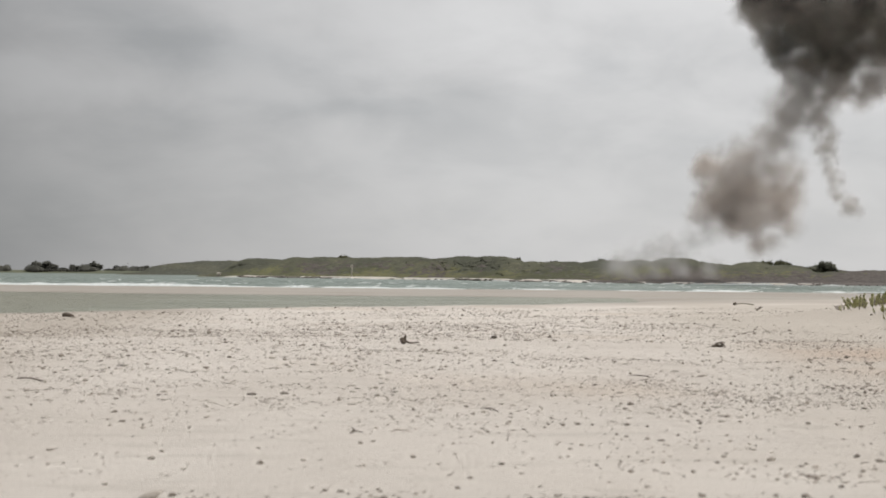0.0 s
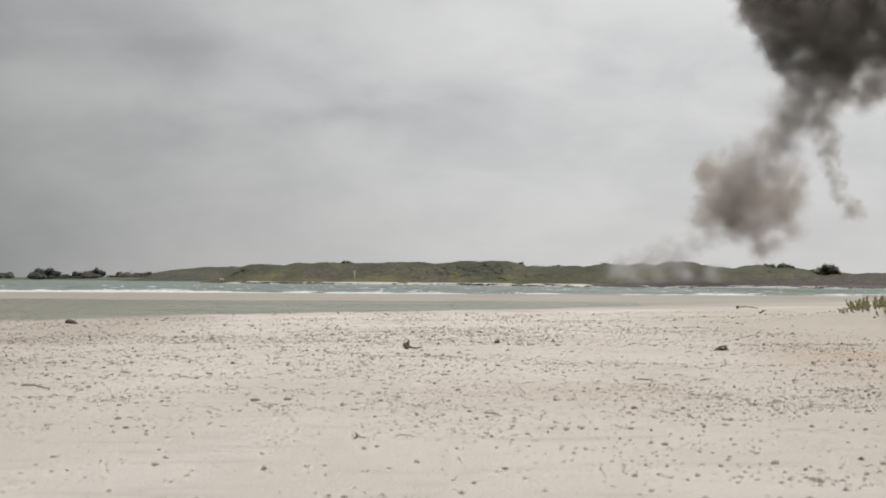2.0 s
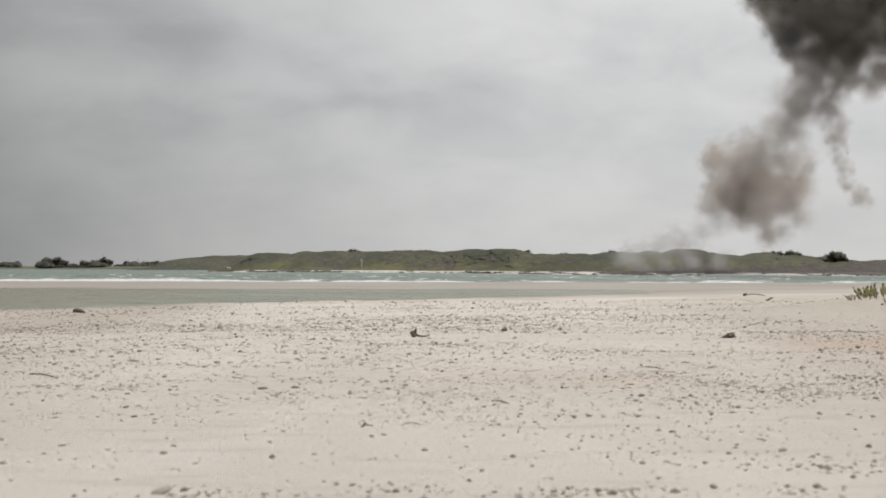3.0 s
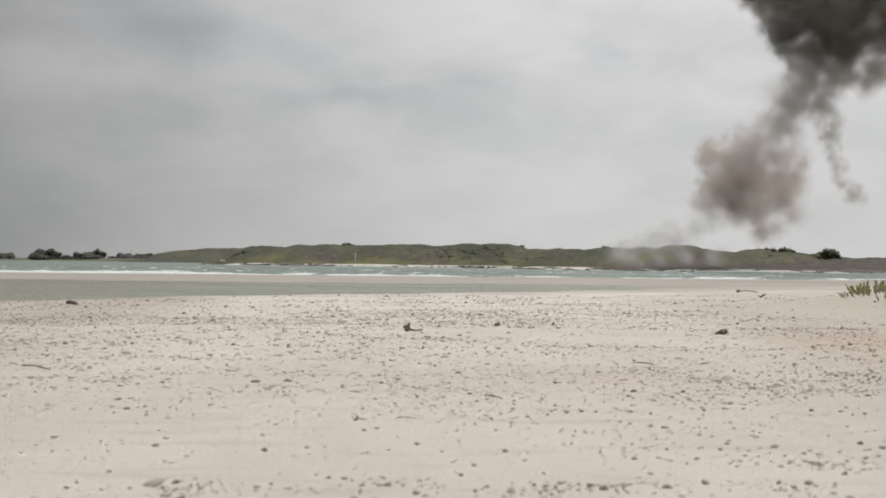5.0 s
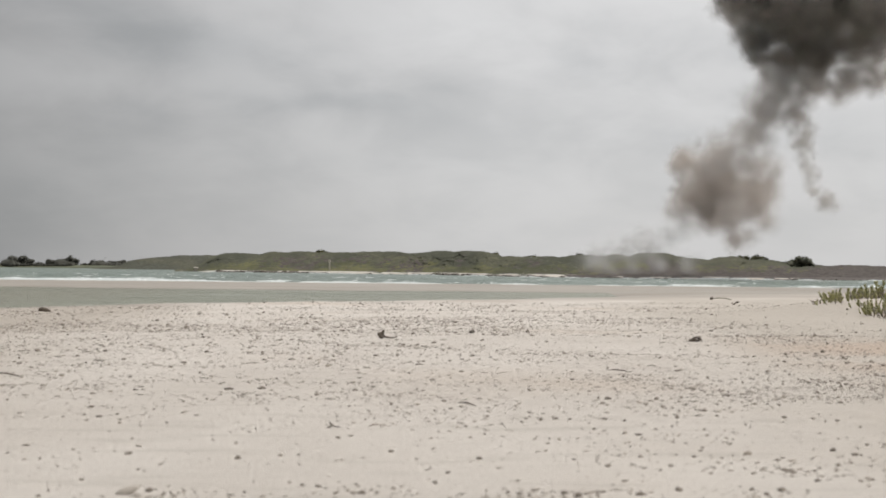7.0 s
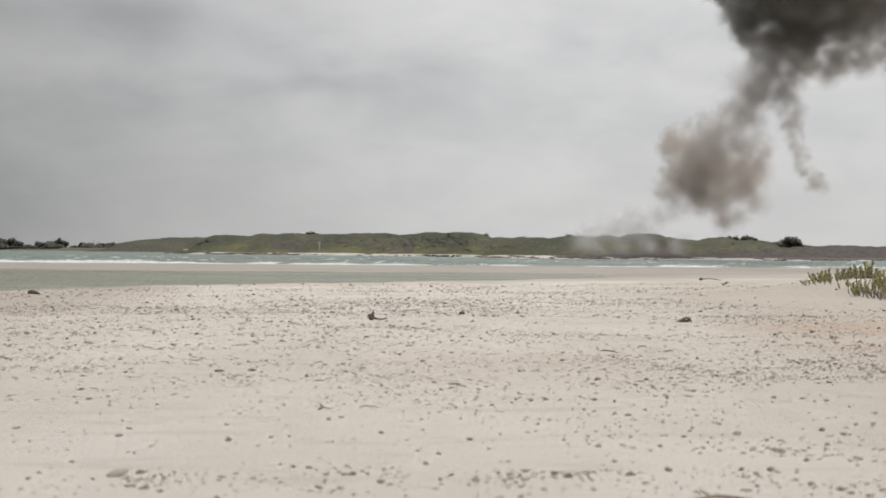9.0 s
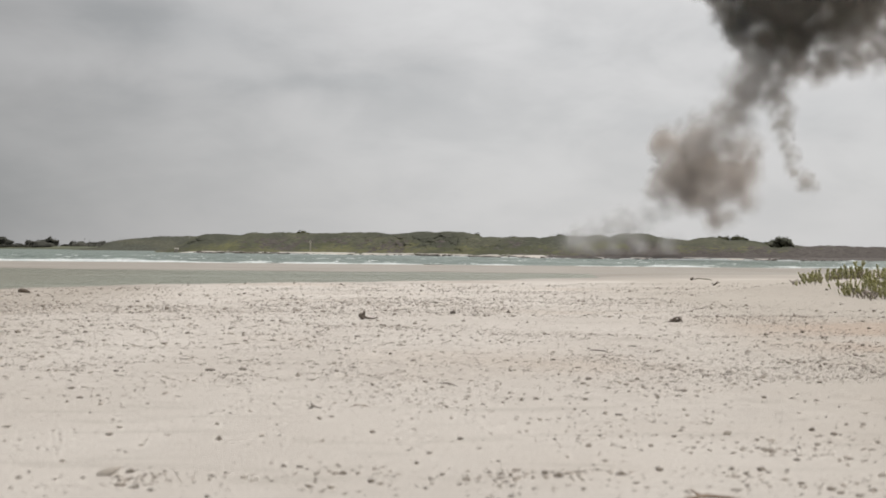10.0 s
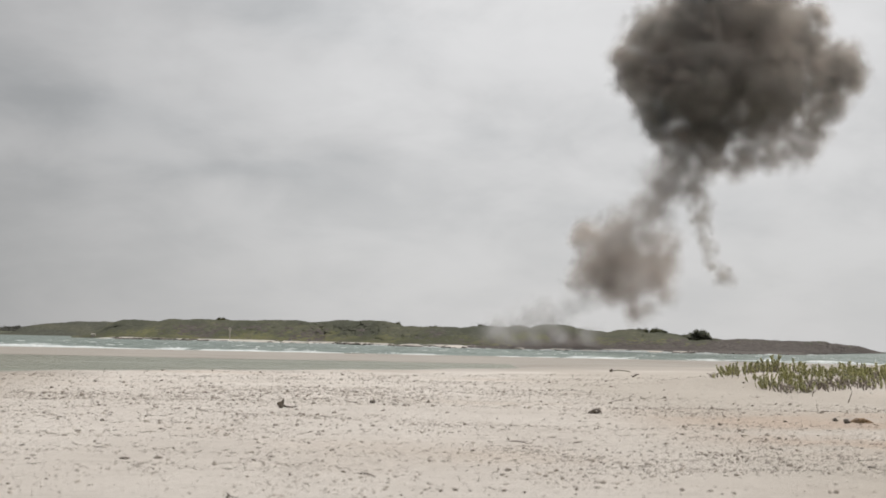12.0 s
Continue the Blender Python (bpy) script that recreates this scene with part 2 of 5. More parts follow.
DRIFT = simple("weathered_driftwood", (0.10, 0.08, 0.065), (0.24, 0.20, 0.16), 12.0, 0.85, 0.8, 0.006)
BRANCH = simple("pale_brown_branch", (0.26, 0.185, 0.13), (0.40, 0.30, 0.225), 14.0, 0.8, 0.6, 0.004)
ROCK = simple("dark_shore_rock", (0.10, 0.088, 0.075), (0.22, 0.19, 0.165), 0.5, 0.85, 0.9, 0.15)
WEED = simple("dry_brown_seaweed", (0.22, 0.14, 0.075), (0.38, 0.26, 0.155), 14.0, 0.9, 0.6, 0.01)
SCRUB = shrub_material("coastal_scrub_leaves", (0.098, 0.103, 0.060), (0.178, 0.175, 0.084), (0.15, 0.13, 0.095))
# dark green crest scrub, with distance haze painted in as grey
HAZE_GREY = shrub_material("haze_greyed_scrub_leaves", (0.088, 0.092, 0.066), (0.128, 0.128, 0.086), (0.135, 0.125, 0.104))
BRUSH = simple("bare_brown_brush", (0.082, 0.069, 0.061), (0.128, 0.108, 0.097), 0.3, 0.9, 0.6, 0.2, "island")
TREE_LEAF = simple("dark_tree_leaves", (0.085, 0.090, 0.062), (0.125, 0.127, 0.082), 0.4, 0.75, 0.6, 0.1, "island")
FAR_LEAF = simple("far_dark_leaves", (0.066, 0.066, 0.054), (0.084, 0.082, 0.065), 0.4, 0.8, 0.6, 0.1, "island")
BARK = simple("grey_brown_bark", (0.10, 0.08, 0.06), (0.18, 0.15, 0.12), 3.0, 0.9, 0.8, 0.03)
LEAF = leaf_material()
STEM = simple("woody_plant_stem", (0.17, 0.14, 0.115), (0.36, 0.31, 0.26), 30.0, 0.85, 0.5, 0.003)
ISLAND_SOIL = shrub_material("overgrown_dune_soil", (0.095, 0.098, 0.070), (0.140, 0.138, 0.083), (0.135, 0.12, 0.095))
HEAD_SOIL = shrub_material("far_headland_scrub", (0.096, 0.099, 0.078), (0.126, 0.124, 0.090), (0.13, 0.12, 0.10))
SHORE_SAND = simple("far_white_sand", (0.55, 0.51, 0.45), (0.68, 0.63, 0.57), 0.1, 0.9, 0.3, 0.05)
FAR_GRASS = simple("far_marsh_grass", (0.085, 0.095, 0.06), (0.14, 0.145, 0.085), 0.02, 0.9, 0.4, 0.2)
POST = simple("bleached_timber_post", (0.48, 0.44, 0.38), (0.60, 0.56, 0.49), 2.0, 0.8, 0.4, 0.01)
SMOKE_DARK = smoke_material("black_oily_smoke", (0.47, 0.44, 0.40), (0.64, 0.565, 0.505), 0.05, 0.34)
SMOKE_CORE = smoke_material("blackest_oily_smoke", (0.40, 0.38, 0.355), (0.50, 0.46, 0.425), 0.05, 0.42)
SMOKE_EDGE = smoke_material("brownish_smoke_edge", (0.54, 0.47, 0.415), (0.68, 0.60, 0.54), 0.06, 0.20)
SMOKE_BROWN = smoke_material("thin_brown_smoke", (0.66, 0.59, 0.53), (0.79, 0.72, 0.665), 0.06, 0.235)
SMOKE_WISP = smoke_material("thin_grey_brown_smoke", (0.58, 0.53, 0.485), (0.70, 0.65, 0.61), 0.1, 0.17)
SMOKE_PALE = smoke_material("thin_pale_smoke", (0.74, 0.735, 0.725), (0.84, 0.835, 0.83), 0.1, 0.10)


# ---- mesh helpers ----
def mesh_from(name, verts, faces, material, smooth=False):
    """A mesh from arrays of corners and of triangles or quads."""
    verts, faces = np.asarray(verts, dtype=np.float32), np.asarray(faces, dtype=np.int32)
    me = bpy.data.meshes.new(name)
    n, k = faces.shape
    me.vertices.add(len(verts))
    me.vertices.foreach_set("co", verts.ravel())
    me.loops.add(n * k)
    me.loops.foreach_set("vertex_index", faces.ravel())
    me.polygons.add(n)
    me.polygons.foreach_set("loop_start", np.arange(0, n * k, k, dtype=np.int32))
    me.polygons.foreach_set("use_smooth", np.full(n, smooth))
    me.update(calc_edges=True)
    me.materials.append(material)
    return me


def part(name, data, parent=None, label=""):
    ob = new(name, data)
    if parent:
        ob.parent = parent
    return tagged(ob, label)


def ico(level):
    bm = bmesh.new()
    bmesh.ops.create_icosphere(bm, subdivisions=level, radius=1.0)
    v = np.array([p.co[:] for p in bm.verts])
    f = np.array([[q.index for q in p.verts] for p in bm.faces])
    bm.free()
    return v, f


ICO = {k: ico(k) for k in (1, 2, 3, 4)}


def smooth(a, lo, hi):
    t = np.clip((np.asarray(a, dtype=float) - lo) / (hi - lo), 0, 1)
    return t * t * (3 - 2 * t)


RNG = np.random.default_rng(7)
LATTICE = RNG.random((256, 256))


def value_noise(x, y):
    xi, yi = np.floor(x).astype(int), np.floor(y).astype(int)
    fx, fy = x - xi, y - yi
    fx, fy = fx * fx * (3 - 2 * fx), fy * fy * (3 - 2 * fy)
    a, b = LATTICE[xi % 256, yi % 256], LATTICE[(xi + 1) % 256, yi % 256]
    c, d = LATTICE[xi % 256, (yi + 1) % 256], LATTICE[(xi + 1) % 256, (yi + 1) % 256]
    return (a * (1 - fx) + b * fx) * (1 - fy) + (c * (1 - fx) + d * fx) * fy


def fbm(x, y, octaves=4):
    total, amp = 0.0, 0.5
    for k in range(octaves):
        total = total + amp * (value_noise(x * 2 ** k + 17 * k, y * 2 ** k + 31 * k) - 0.5)
        amp *= 0.5
    return total


def clumps(points, sizes, template, rough=0.25, squash=0.8, rng=RNG):
    """Many jittered lumps joined: points (n,3), sizes (n,)."""
    v, f = template
    n, k = len(points), len(v)
    turn = rng.random(n) * 6.283
    shape = v[None] * (1 + rough * (rng.random((n, k, 1)) * 2 - 1))
    stretch = 0.75 + 0.5 * rng.random((n, 1, 3))
    shape = shape * stretch * sizes[:, None, None]
    shape[:, :, 2] *= squash
    c, s = np.cos(turn)[:, None], np.sin(turn)[:, None]
    x, y = shape[:, :, 0] * c - shape[:, :, 1] * s, shape[:, :, 0] * s + shape[:, :, 1] * c
    verts = np.stack([x, y, shape[:, :, 2]], 2) + points[:, None]
    faces = f[None] + (np.arange(n) * k)[:, None, None]
    return verts.reshape(-1, 3), faces.reshape(-1, 3)


def flakes(points, size, rng=RNG):
    """One small randomly turned triangle at each point; size: metres, one or many."""
    n = len(points)
    a = rng.normal(size=(n, 3))
    a /= np.linalg.norm(a, axis=1, keepdims=True)
    b = np.cross(a, rng.normal(size=(n, 3)))
    b /= np.linalg.norm(b, axis=1, keepdims=True)
    s = np.broadcast_to(np.asarray(size, dtype=float), (n,))[:, None]
    verts = np.stack([points + a * s, points - 0.5 * a * s + 0.87 * b * s, points - 0.5 * a * s - 0.87 * b * s], 1)
    return verts.reshape(-1, 3), np.arange(n * 3).reshape(-1, 3)


def joined(pieces):
    verts, faces, at = [], [], 0
    for v, f in pieces:
        verts.append(v)
        faces.append(f + at)
        at += len(v)
    return np.concatenate(verts), np.concatenate(faces)


# ---- the beach ----
def lagoon_edge(x):
    """How far out the beach meets the lagoon."""
    return 66.5 + 1.25 * x - 0.9 * np.sin(x * 0.35 + 0.6) + 0.5 * np.sin(x * 1.1)


def ground_height(x, y):
    x, y = np.asarray(x, dtype=float), np.asarray(y, dtype=float)
    edge = np.clip(lagoon_edge(x), 30, 92)
    beach = 0.52 - 0.50 * smooth(y / edge, 0.12, 1.02)
    # the flat wet bar beyond, open to the sea at 148 m
    bar = 0.05 + 0.035 * fbm(x / 9, y / 14, 3)
    z = beach * (1 - smooth(y, edge - 2, edge + 2)) + bar * smooth(y, edge - 2, edge + 2)
    # the lagoon
    far = 97.5 + 1.2 * np.sin(x * 0.16) + 0.8 * np.sin(x * 0.43 + 1)
    inside = smooth(y, edge - 0.4, edge + 1.6) * (1 - smooth(y, far - 2.0, far + 0.6)) * (1 - smooth(x - 0.10 * (y - 85), 4.5, 13.5))
    z = z - 0.34 * inside
    # the sea beyond the bar
    shore = 148 + 2.0 * np.sin(x * 0.06 + 0.5) + 0.9 * np.sin(x * 0.21)
    z = z - 1.6 * smooth(y, shore - 2, shore + 25)
    # the plant-covered mound and its sand tail
    d = np.hypot((x - 13.2) / 4.2, (y - 37.0) / 6.0)
    z = z + 0.40 * (1 - smooth(d, 0.25, 1.35))
    d2 = np.hypot((x - 9.4) / 3.6, (y - 36.5) / 5.0)
    z = z + 0.07 * (1 - smooth(d2, 0.1, 1.2))
    # undulations and small hummocks
    near = 1 - smooth(y, 55, 80)
    z = z + near * (0.09 * fbm(x / 5.0, y / 4.0, 3) + 0.028 * fbm(x / 0.7 + 40, y / 1.0, 3))
    rough = smooth(fbm(x / 3.1 + 9, y / 5.5 + 3, 3), -0.10, 0.10)
    fine = 1 - smooth(np.hypot(x, y), 30, 60)
    z = z + near * fine * rough * 0.024 * np.maximum(fbm(x / 0.16, y / 0.26 + 70, 2) - 0.03, 0) * 4
    # low wind ripples running across the beach
    z = z + near * fine * 0.010 * (0.4 + 0.6 * rough) * fbm(x / 1.3 + 0.25 * y, y / 0.34 + 20, 2)
    return z


def build_ground():
    turn = np.concatenate([np.linspace(-180, -27, 70)[:-1], np.linspace(-27, 27, 621), np.linspace(27, 180, 70)[1:]])
    dist = np.concatenate([np.geomspace(0.4, 4.4, 14)[:-1], np.geomspace(4.4, 60, 480)[:-1], np.geomspace(60, 180, 130)[:-1], np.geomspace(180, 4600, 18)])
    a, r = np.meshgrid(np.radians(turn), dist)
    x, y = r * np.sin(a), r * np.cos(a)
    z = ground_height(x, y)
    n, m = a.shape
    verts = np.stack([x, y, z], 2).reshape(-1, 3)
    i = np.arange(n * m).reshape(n, m)
    quads = np.stack([i[:-1, :-1], i[:-1, 1:], i[1:, 1:], i[1:, :-1]], 2).reshape(-1, 4)
    # close the sheet in the middle
    verts = np.concatenate([verts, [(0.0, 0.0, float(ground_height(np.array(0.0), np.array(0.0))))]])
    ring = i[0]
    pairs = np.stack([np.full((m - 1) // 2, n * m), ring[2::2][:(m - 1) // 2], ring[1::2][:(m - 1) // 2], ring[0:-2:2][:(m - 1) // 2]], 1)
    quads = np.concatenate([quads, pairs])
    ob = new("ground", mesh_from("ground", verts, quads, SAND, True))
    tagged(ob, "pale shell-strewn sand beach with wet sandbar", "sand", kind="structure")


def build_water():
    """The sea, a flat sheet to the horizon, and the lagoon inside the sandbar."""
    turn = np.radians(np.concatenate([np.linspace(-78, -20.5, 24)[:-1], np.linspace(-20.5, 23, 520), np.linspace(23, 78, 24)[1:]]))
    dist = np.concatenate([[128], np.linspace(140, 335, 105), np.geomspace(335, 4800, 40)[1:]])
    a, r = np.meshgrid(turn, dist)
    lag_x, lag_y = np.meshgrid(np.linspace(-48, 24, 60), np.linspace(36, 112, 60))
    for name, x, y, mat, label in (("sea", r * np.sin(a), np.maximum(r * np.cos(a), 128), SEA, "choppy green sea with small whitecaps"), ("lagoon", lag_x, lag_y, LAGOON, "shallow grey-green lagoon inside the sandbar")):
        n, m = x.shape
        i = np.arange(n * m).reshape(n, m)
        # short steep wind waves in the channel
        crest = 0.5 - np.abs(fbm(x / 3.4 + 7, y / 6.5 + 11, 3)) * 2.2 + 0.6 * fbm(x / 17 + 3, y / 23, 2)
        z = 0.85 * (crest - 0.40) * smooth(y, 150, 162) * (1 - smooth(y, 318, 334)) if name == "sea" else 0 * x
        quads = np.stack([i[:-1, :-1], i[:-1, 1:], i[1:, 1:], i[1:, :-1]], 2).reshape(-1, 4)
        ob = new(name, mesh_from(name, np.stack([x, y, z], 2).reshape(-1, 3), quads, mat, True))
        tagged(ob, label, "water", kind="structure")


def breaker(x0, x1, y, height, depth, seed, label, whole=0.16):
    """A long roll of white foam along the sandbar."""
    rng = np.random.default_rng(seed)
    n, k = int((x1 - x0) / 0.25) + 2, 7
    x = np.linspace(x0, x1, n)
    swell = np.clip(whole + 3.2 * fbm(x / 5 + seed, x * 0 + seed, 4), -0.25, 1.25) * np.sin(np.linspace(0.02, 3.12, n)) ** 0.4
    across = np.linspace(-1, 1, k)
    prof = np.maximum(1 - across ** 2, 0) ** 0.7
    z = height * swell[:, None] * prof[None] * (0.75 + 0.5 * rng.random((n, k))) - 0.02
    yy = y + 1.6 * np.sin(x / 11 + seed)[:, None] + across[None] * depth * (0.5 + 0.8 * swell[:, None])
    verts = np.stack([np.broadcast_to(x[:, None], z.shape), yy, z], 2).reshape(-1, 3)
    i = np.arange(n * k).reshape(n, k)
    quads = np.stack([i[:-1, :-1], i[1:, :-1], i[1:, 1:], i[:-1, 1:]], 2).reshape(-1, 4)
    ob = new("breaking_wave", mesh_from("breaking_wave", verts, quads, FOAM, False))
    tagged(ob, label, "wave", "waves breaking on the sandbar", "structure")


def build_whitecaps():
    """Small broken crests scattered over the choppy channel."""
    rng = np.random.default_rng(77)
    pieces = []
    for _ in range(330):
        x, y = rng.uniform(-95, 110), 158 + 170 * rng.random() ** 1.4
        n = 14
        t = np.linspace(-1, 1, n)
        half = 0.12 + 0.9 * rng.random() ** 3
        high = rng.uniform(0.04, 0.10)
        ridge = high * (1 - t ** 2) * rng.uniform(0.5, 1.2, n)
        px, bow = x + t * half, y + 0.5 * t * t * rng.uniform(-1, 1)
        v = np.concatenate([np.stack([px, bow - 0.35, 0 * t - 0.01], 1), np.stack([px, bow, ridge], 1), np.stack([px, bow + 0.45, 0 * t - 0.01], 1)])
        k = np.arange(n - 1)
        f = np.concatenate([np.stack([k + a, k + a + 1, k + a + n + 1], 1) for a in (0, n)] + [np.stack([k + a, k + a + n + 1, k + a + n], 1) for a in (0, n)])
        pieces.append((v, f))
    tagged(new("whitecaps", mesh_from("whitecaps", *joined(pieces), FOAM, True)), "small white wave crests on the channel", "waves", kind="stuff")


build_ground()
build_water()
build_whitecaps()


# ---- the scrub-covered island across the channel ----
def shore_dist(a):
    """Distance of the island's waterline; a in degrees to the right of straight ahead."""
    a = np.asarray(a, dtype=float)
    left = 500 - 6.0 * (a + 2.5)
    mid = 358 + 2.0 * np.cos(a)
    d = left + (mid - left) * smooth(a, -2.0, 6.5)
    return d + 40 * smooth(a, 15, 18.5) + 800 * smooth(a, 18.0, 22.5) ** 1.6


# dunes: degrees to the right, share of the way inland, height in metres, half-width in degrees
DUNES = (
    (-8.5, 0.48, 2.0, 0.8), (-7.2, 0.48, 4.4, 1.5), (-5.2, 0.48, 4.9, 1.5), (-4.1, 0.46, 4.8, 1.2), (-3.0, 0.46, 4.7, 1.6), (-2.0, 0.46, 4.8, 1.0), (-1.1, 0.46, 5.0, 1.1),
    (0.5, 0.46, 4.9, 1.5), (2.0, 0.46, 4.7, 1.3), (4.2, 0.46, 3.0, 2.2), (6.6, 0.46, 3.1, 1.6), (7.8, 0.46, 3.2, 0.9), (9.1, 0.46, 4.0, 1.15),
    (10.3, 0.46, 2.8, 1.2), (12.0, 0.46, 3.2, 0.85), (13.3, 0.46, 2.5, 1.0), (15.2, 0.46, 0.9, 2.0), (17.6, 0.5, 0.9, 2.2), (20.0, 0.5, 1.2, 1.6))
INLAND = 190.0


def island_height(a, v):
    """a: degrees to the right; v: 0 at the waterline to 1 at the far side."""
    top = np.zeros_like(a)
    for mid, share, high, half in DUNES:
        bump = high * np.exp(-0.8 * np.abs((a - mid) / half) ** 3 - ((v - share) / 0.36) ** 2)
        top = np.maximum(top, bump) + 0.10 * np.minimum(top, bump)
    low = 0.95 * smooth(v, 0.0, 0.05) + 1.8 * smooth(v, 0.10, 0.38) * (1 - smooth(v, 0.7, 1.0))
    ends = smooth(a, -9.4, -7.6) * (1 - smooth(a, 20.6, 21.8))
    return (low + top * smooth(v, 0.05, 0.40)) * ends - 0.25 + (0.35 + 1.3 * fbm(a * 1.7 + 50, v * 9, 4) + 0.35 * np.abs(fbm(a * 4.5 + 20, v * 55, 2)) + 0.3 * fbm(a * 9, v * 90 + 7, 2)) * smooth(v, 0.05, 0.13)


def island_point(a, v):
    r = shore_dist(a) + v * INLAND
    return np.stack([r * np.sin(np.radians(a)), r * np.cos(np.radians(a)), island_height(a, v)], -1)


def build_island():
    a, v = np.meshgrid(np.linspace(-9.6, 22.0, 600), np.concatenate([np.linspace(-0.03, 0.08, 40)[:-1], np.linspace(0.08, 1.05, 90)]))
    p = island_point(a, v)
    n, m = a.shape
    i = np.arange(n * m).reshape(n, m)
    quads = np.stack([i[:-1, :-1], i[:-1, 1:], i[1:, 1:], i[1:, :-1]], 2).reshape(-1, 4)
    me = mesh_from("island_ground", p.reshape(-1, 3), quads, ISLAND_SOIL, True)
    me.materials.append(SHORE_SAND)
    where = np.broadcast_to(v[:-1, :-1], (n - 1, m - 1)).ravel()
    turn = np.broadcast_to(a[:-1, :-1], (n - 1, m - 1)).ravel()
    me.materials.append(BRUSH)
    sandy = where < 0.05 + 0.16 * fbm(turn * 1.7 + 3, where * 60 + 8, 4) - 0.035 * smooth(turn, 3, 8) - 0.2 * smooth(turn, 14.6, 15.4)
    sandy |= (where < 0.03) & (fbm(turn * 2.6 + 40, 0 * turn + 6, 3) > 0.05) & (turn > 7.5) & (turn < 14.8)
    brown = where < (0.16 + 0.10 * fbm(turn * 2.3 + 7, where * 20, 3)) * smooth(turn, 4, 8) + 0.6 * smooth(turn, 14, 16.5)
    me.polygons.foreach_set("material_index", np.where(sandy, 1, np.where(brown, 2, 0)).astype(np.int32))
    tagged(new("island_ground", me), "low dune island with a pale sandy shore", "island", kind="structure")


OCTA = (np.array([(1, 0, 0), (0, 1, 0), (-1, 0, 0), (0, -1, 0), (0, 0, 1), (0, 0, -1)], dtype=float),
        np.array([(0, 1, 4), (1, 2, 4), (2, 3, 4), (3, 0, 4), (1, 0, 5), (2, 1, 5), (3, 2, 5), (0, 3, 5)]))


def low_dome():
    """A flat, low crown: two rings and a top."""
    turn = [6.28318 * k / 6 for k in range(6)]
    v = [(math.cos(t), math.sin(t), -0.30) for t in turn] + [(0.55 * math.cos(t + 0.5), 0.55 * math.sin(t + 0.5), 0.10) for t in turn] + [(0, 0, 0.22)]
    f = [g for k in range(6) for g in ((k, (k + 1) % 6, 6 + k), ((k + 1) % 6, 6 + (k + 1) % 6, 6 + k), (6 + k, 6 + (k + 1) % 6, 12))]
    return np.array(v), np.array(f)


DOME = low_dome()


def build_scrub():
    rng = np.random.default_rng(11)
    n = 27000
    a, v = rng.uniform(-9.2, 21.7, n), 0.07 + 0.55 * rng.random(n) ** 1.25
    p = island_point(a, v)
    bushy = smooth(fbm(a * 3.1 + 4, v * 26 + 8, 3), -0.14, 0.16)
    size = rng.uniform(0.62, 1.15, n) * (1 + 0.8 * bushy * rng.random(n)) * (1 + 0.5 * smooth(-a, 3, 10))
    keep = (p[:, 2] > 0.35) & (rng.random(n) < 0.55 + 0.45 * bushy)
    p, size, a, v, bushy = p[keep], size[keep], a[keep], v[keep], bushy[keep]
    p[:, 2] += size * 0.05
    brown = (rng.random(len(p)) < 0.95 * (1 - smooth(v, 0.14, 0.28)) * (0.08 + 0.92 * smooth(a, 4, 9)) + 0.9 * smooth(a, 14, 16.5) + 0.75 * smooth(fbm(a * 1.3 + 5, v * 7 + 3, 3), 0.03, 0.15) * (1 - smooth(v, 0.22, 0.36)))
    grey = ~brown & (rng.random(len(p)) < smooth(v + 0.25 * fbm(a * 0.8 + 1, v * 6, 3), 0.16, 0.30))
    for name, pick, mat, label in (("scrub", ~brown & ~grey, SCRUB, "dense green coastal scrub covering the dunes"),
                                   ("sage_scrub", grey, HAZE_GREY, "low green scrub on the dune crests, greyed for distance haze"),
                                   ("brush", brown, BRUSH, "bare brown brush along the far shore")):
        me = mesh_from(name, *clumps(p[pick], size[pick], DOME, 0.10, 0.75, rng), mat, True)
        soften(me, 0.22)
        tagged(new(name, me), label, "bushes", kind="stuff")


def soften(me, share):
    """Leafy crowns scatter light all round: even out how their sides take it."""
    own = np.empty(len(me.vertices) * 3, dtype=np.float32)
    me.vertices.foreach_get("normal", own)
    own = own.reshape(-1, 3) * share + np.array([0, -0.25, 0.8])
    me.normals_split_custom_set_from_vertices((own / np.linalg.norm(own, axis=1, keepdims=True)).tolist())


HEAD_TURN, HEAD_TOP = (-12.7, -11.8, -11.3, -10.6, -9.4, -8.3, -6.6), (0.2, 1.6, 6.0, 8.4, 10.2, 10.8, 9.6)


def headland_point(a, v):
    """The farther headland behind the island's low end: v 0 at its waterline, 1 at the crest, 1.6 behind it."""
    top = np.interp(a, HEAD_TURN, HEAD_TOP) + 1.6 * fbm(a * 2.1 + 30, v * 0 + 4, 3)
    z = (top * smooth(v, -0.1, 1.0) * (1 - 0.6 * smooth(v, 1.1, 1.6)) + 0.8 * fbm(a * 6, v * 8 + 2, 3)) * smooth(v, 0, 0.12) - 0.2
    r = 960 + 90 * v
    return np.stack([r * np.sin(np.radians(a)), r * np.cos(np.radians(a)), z], -1)


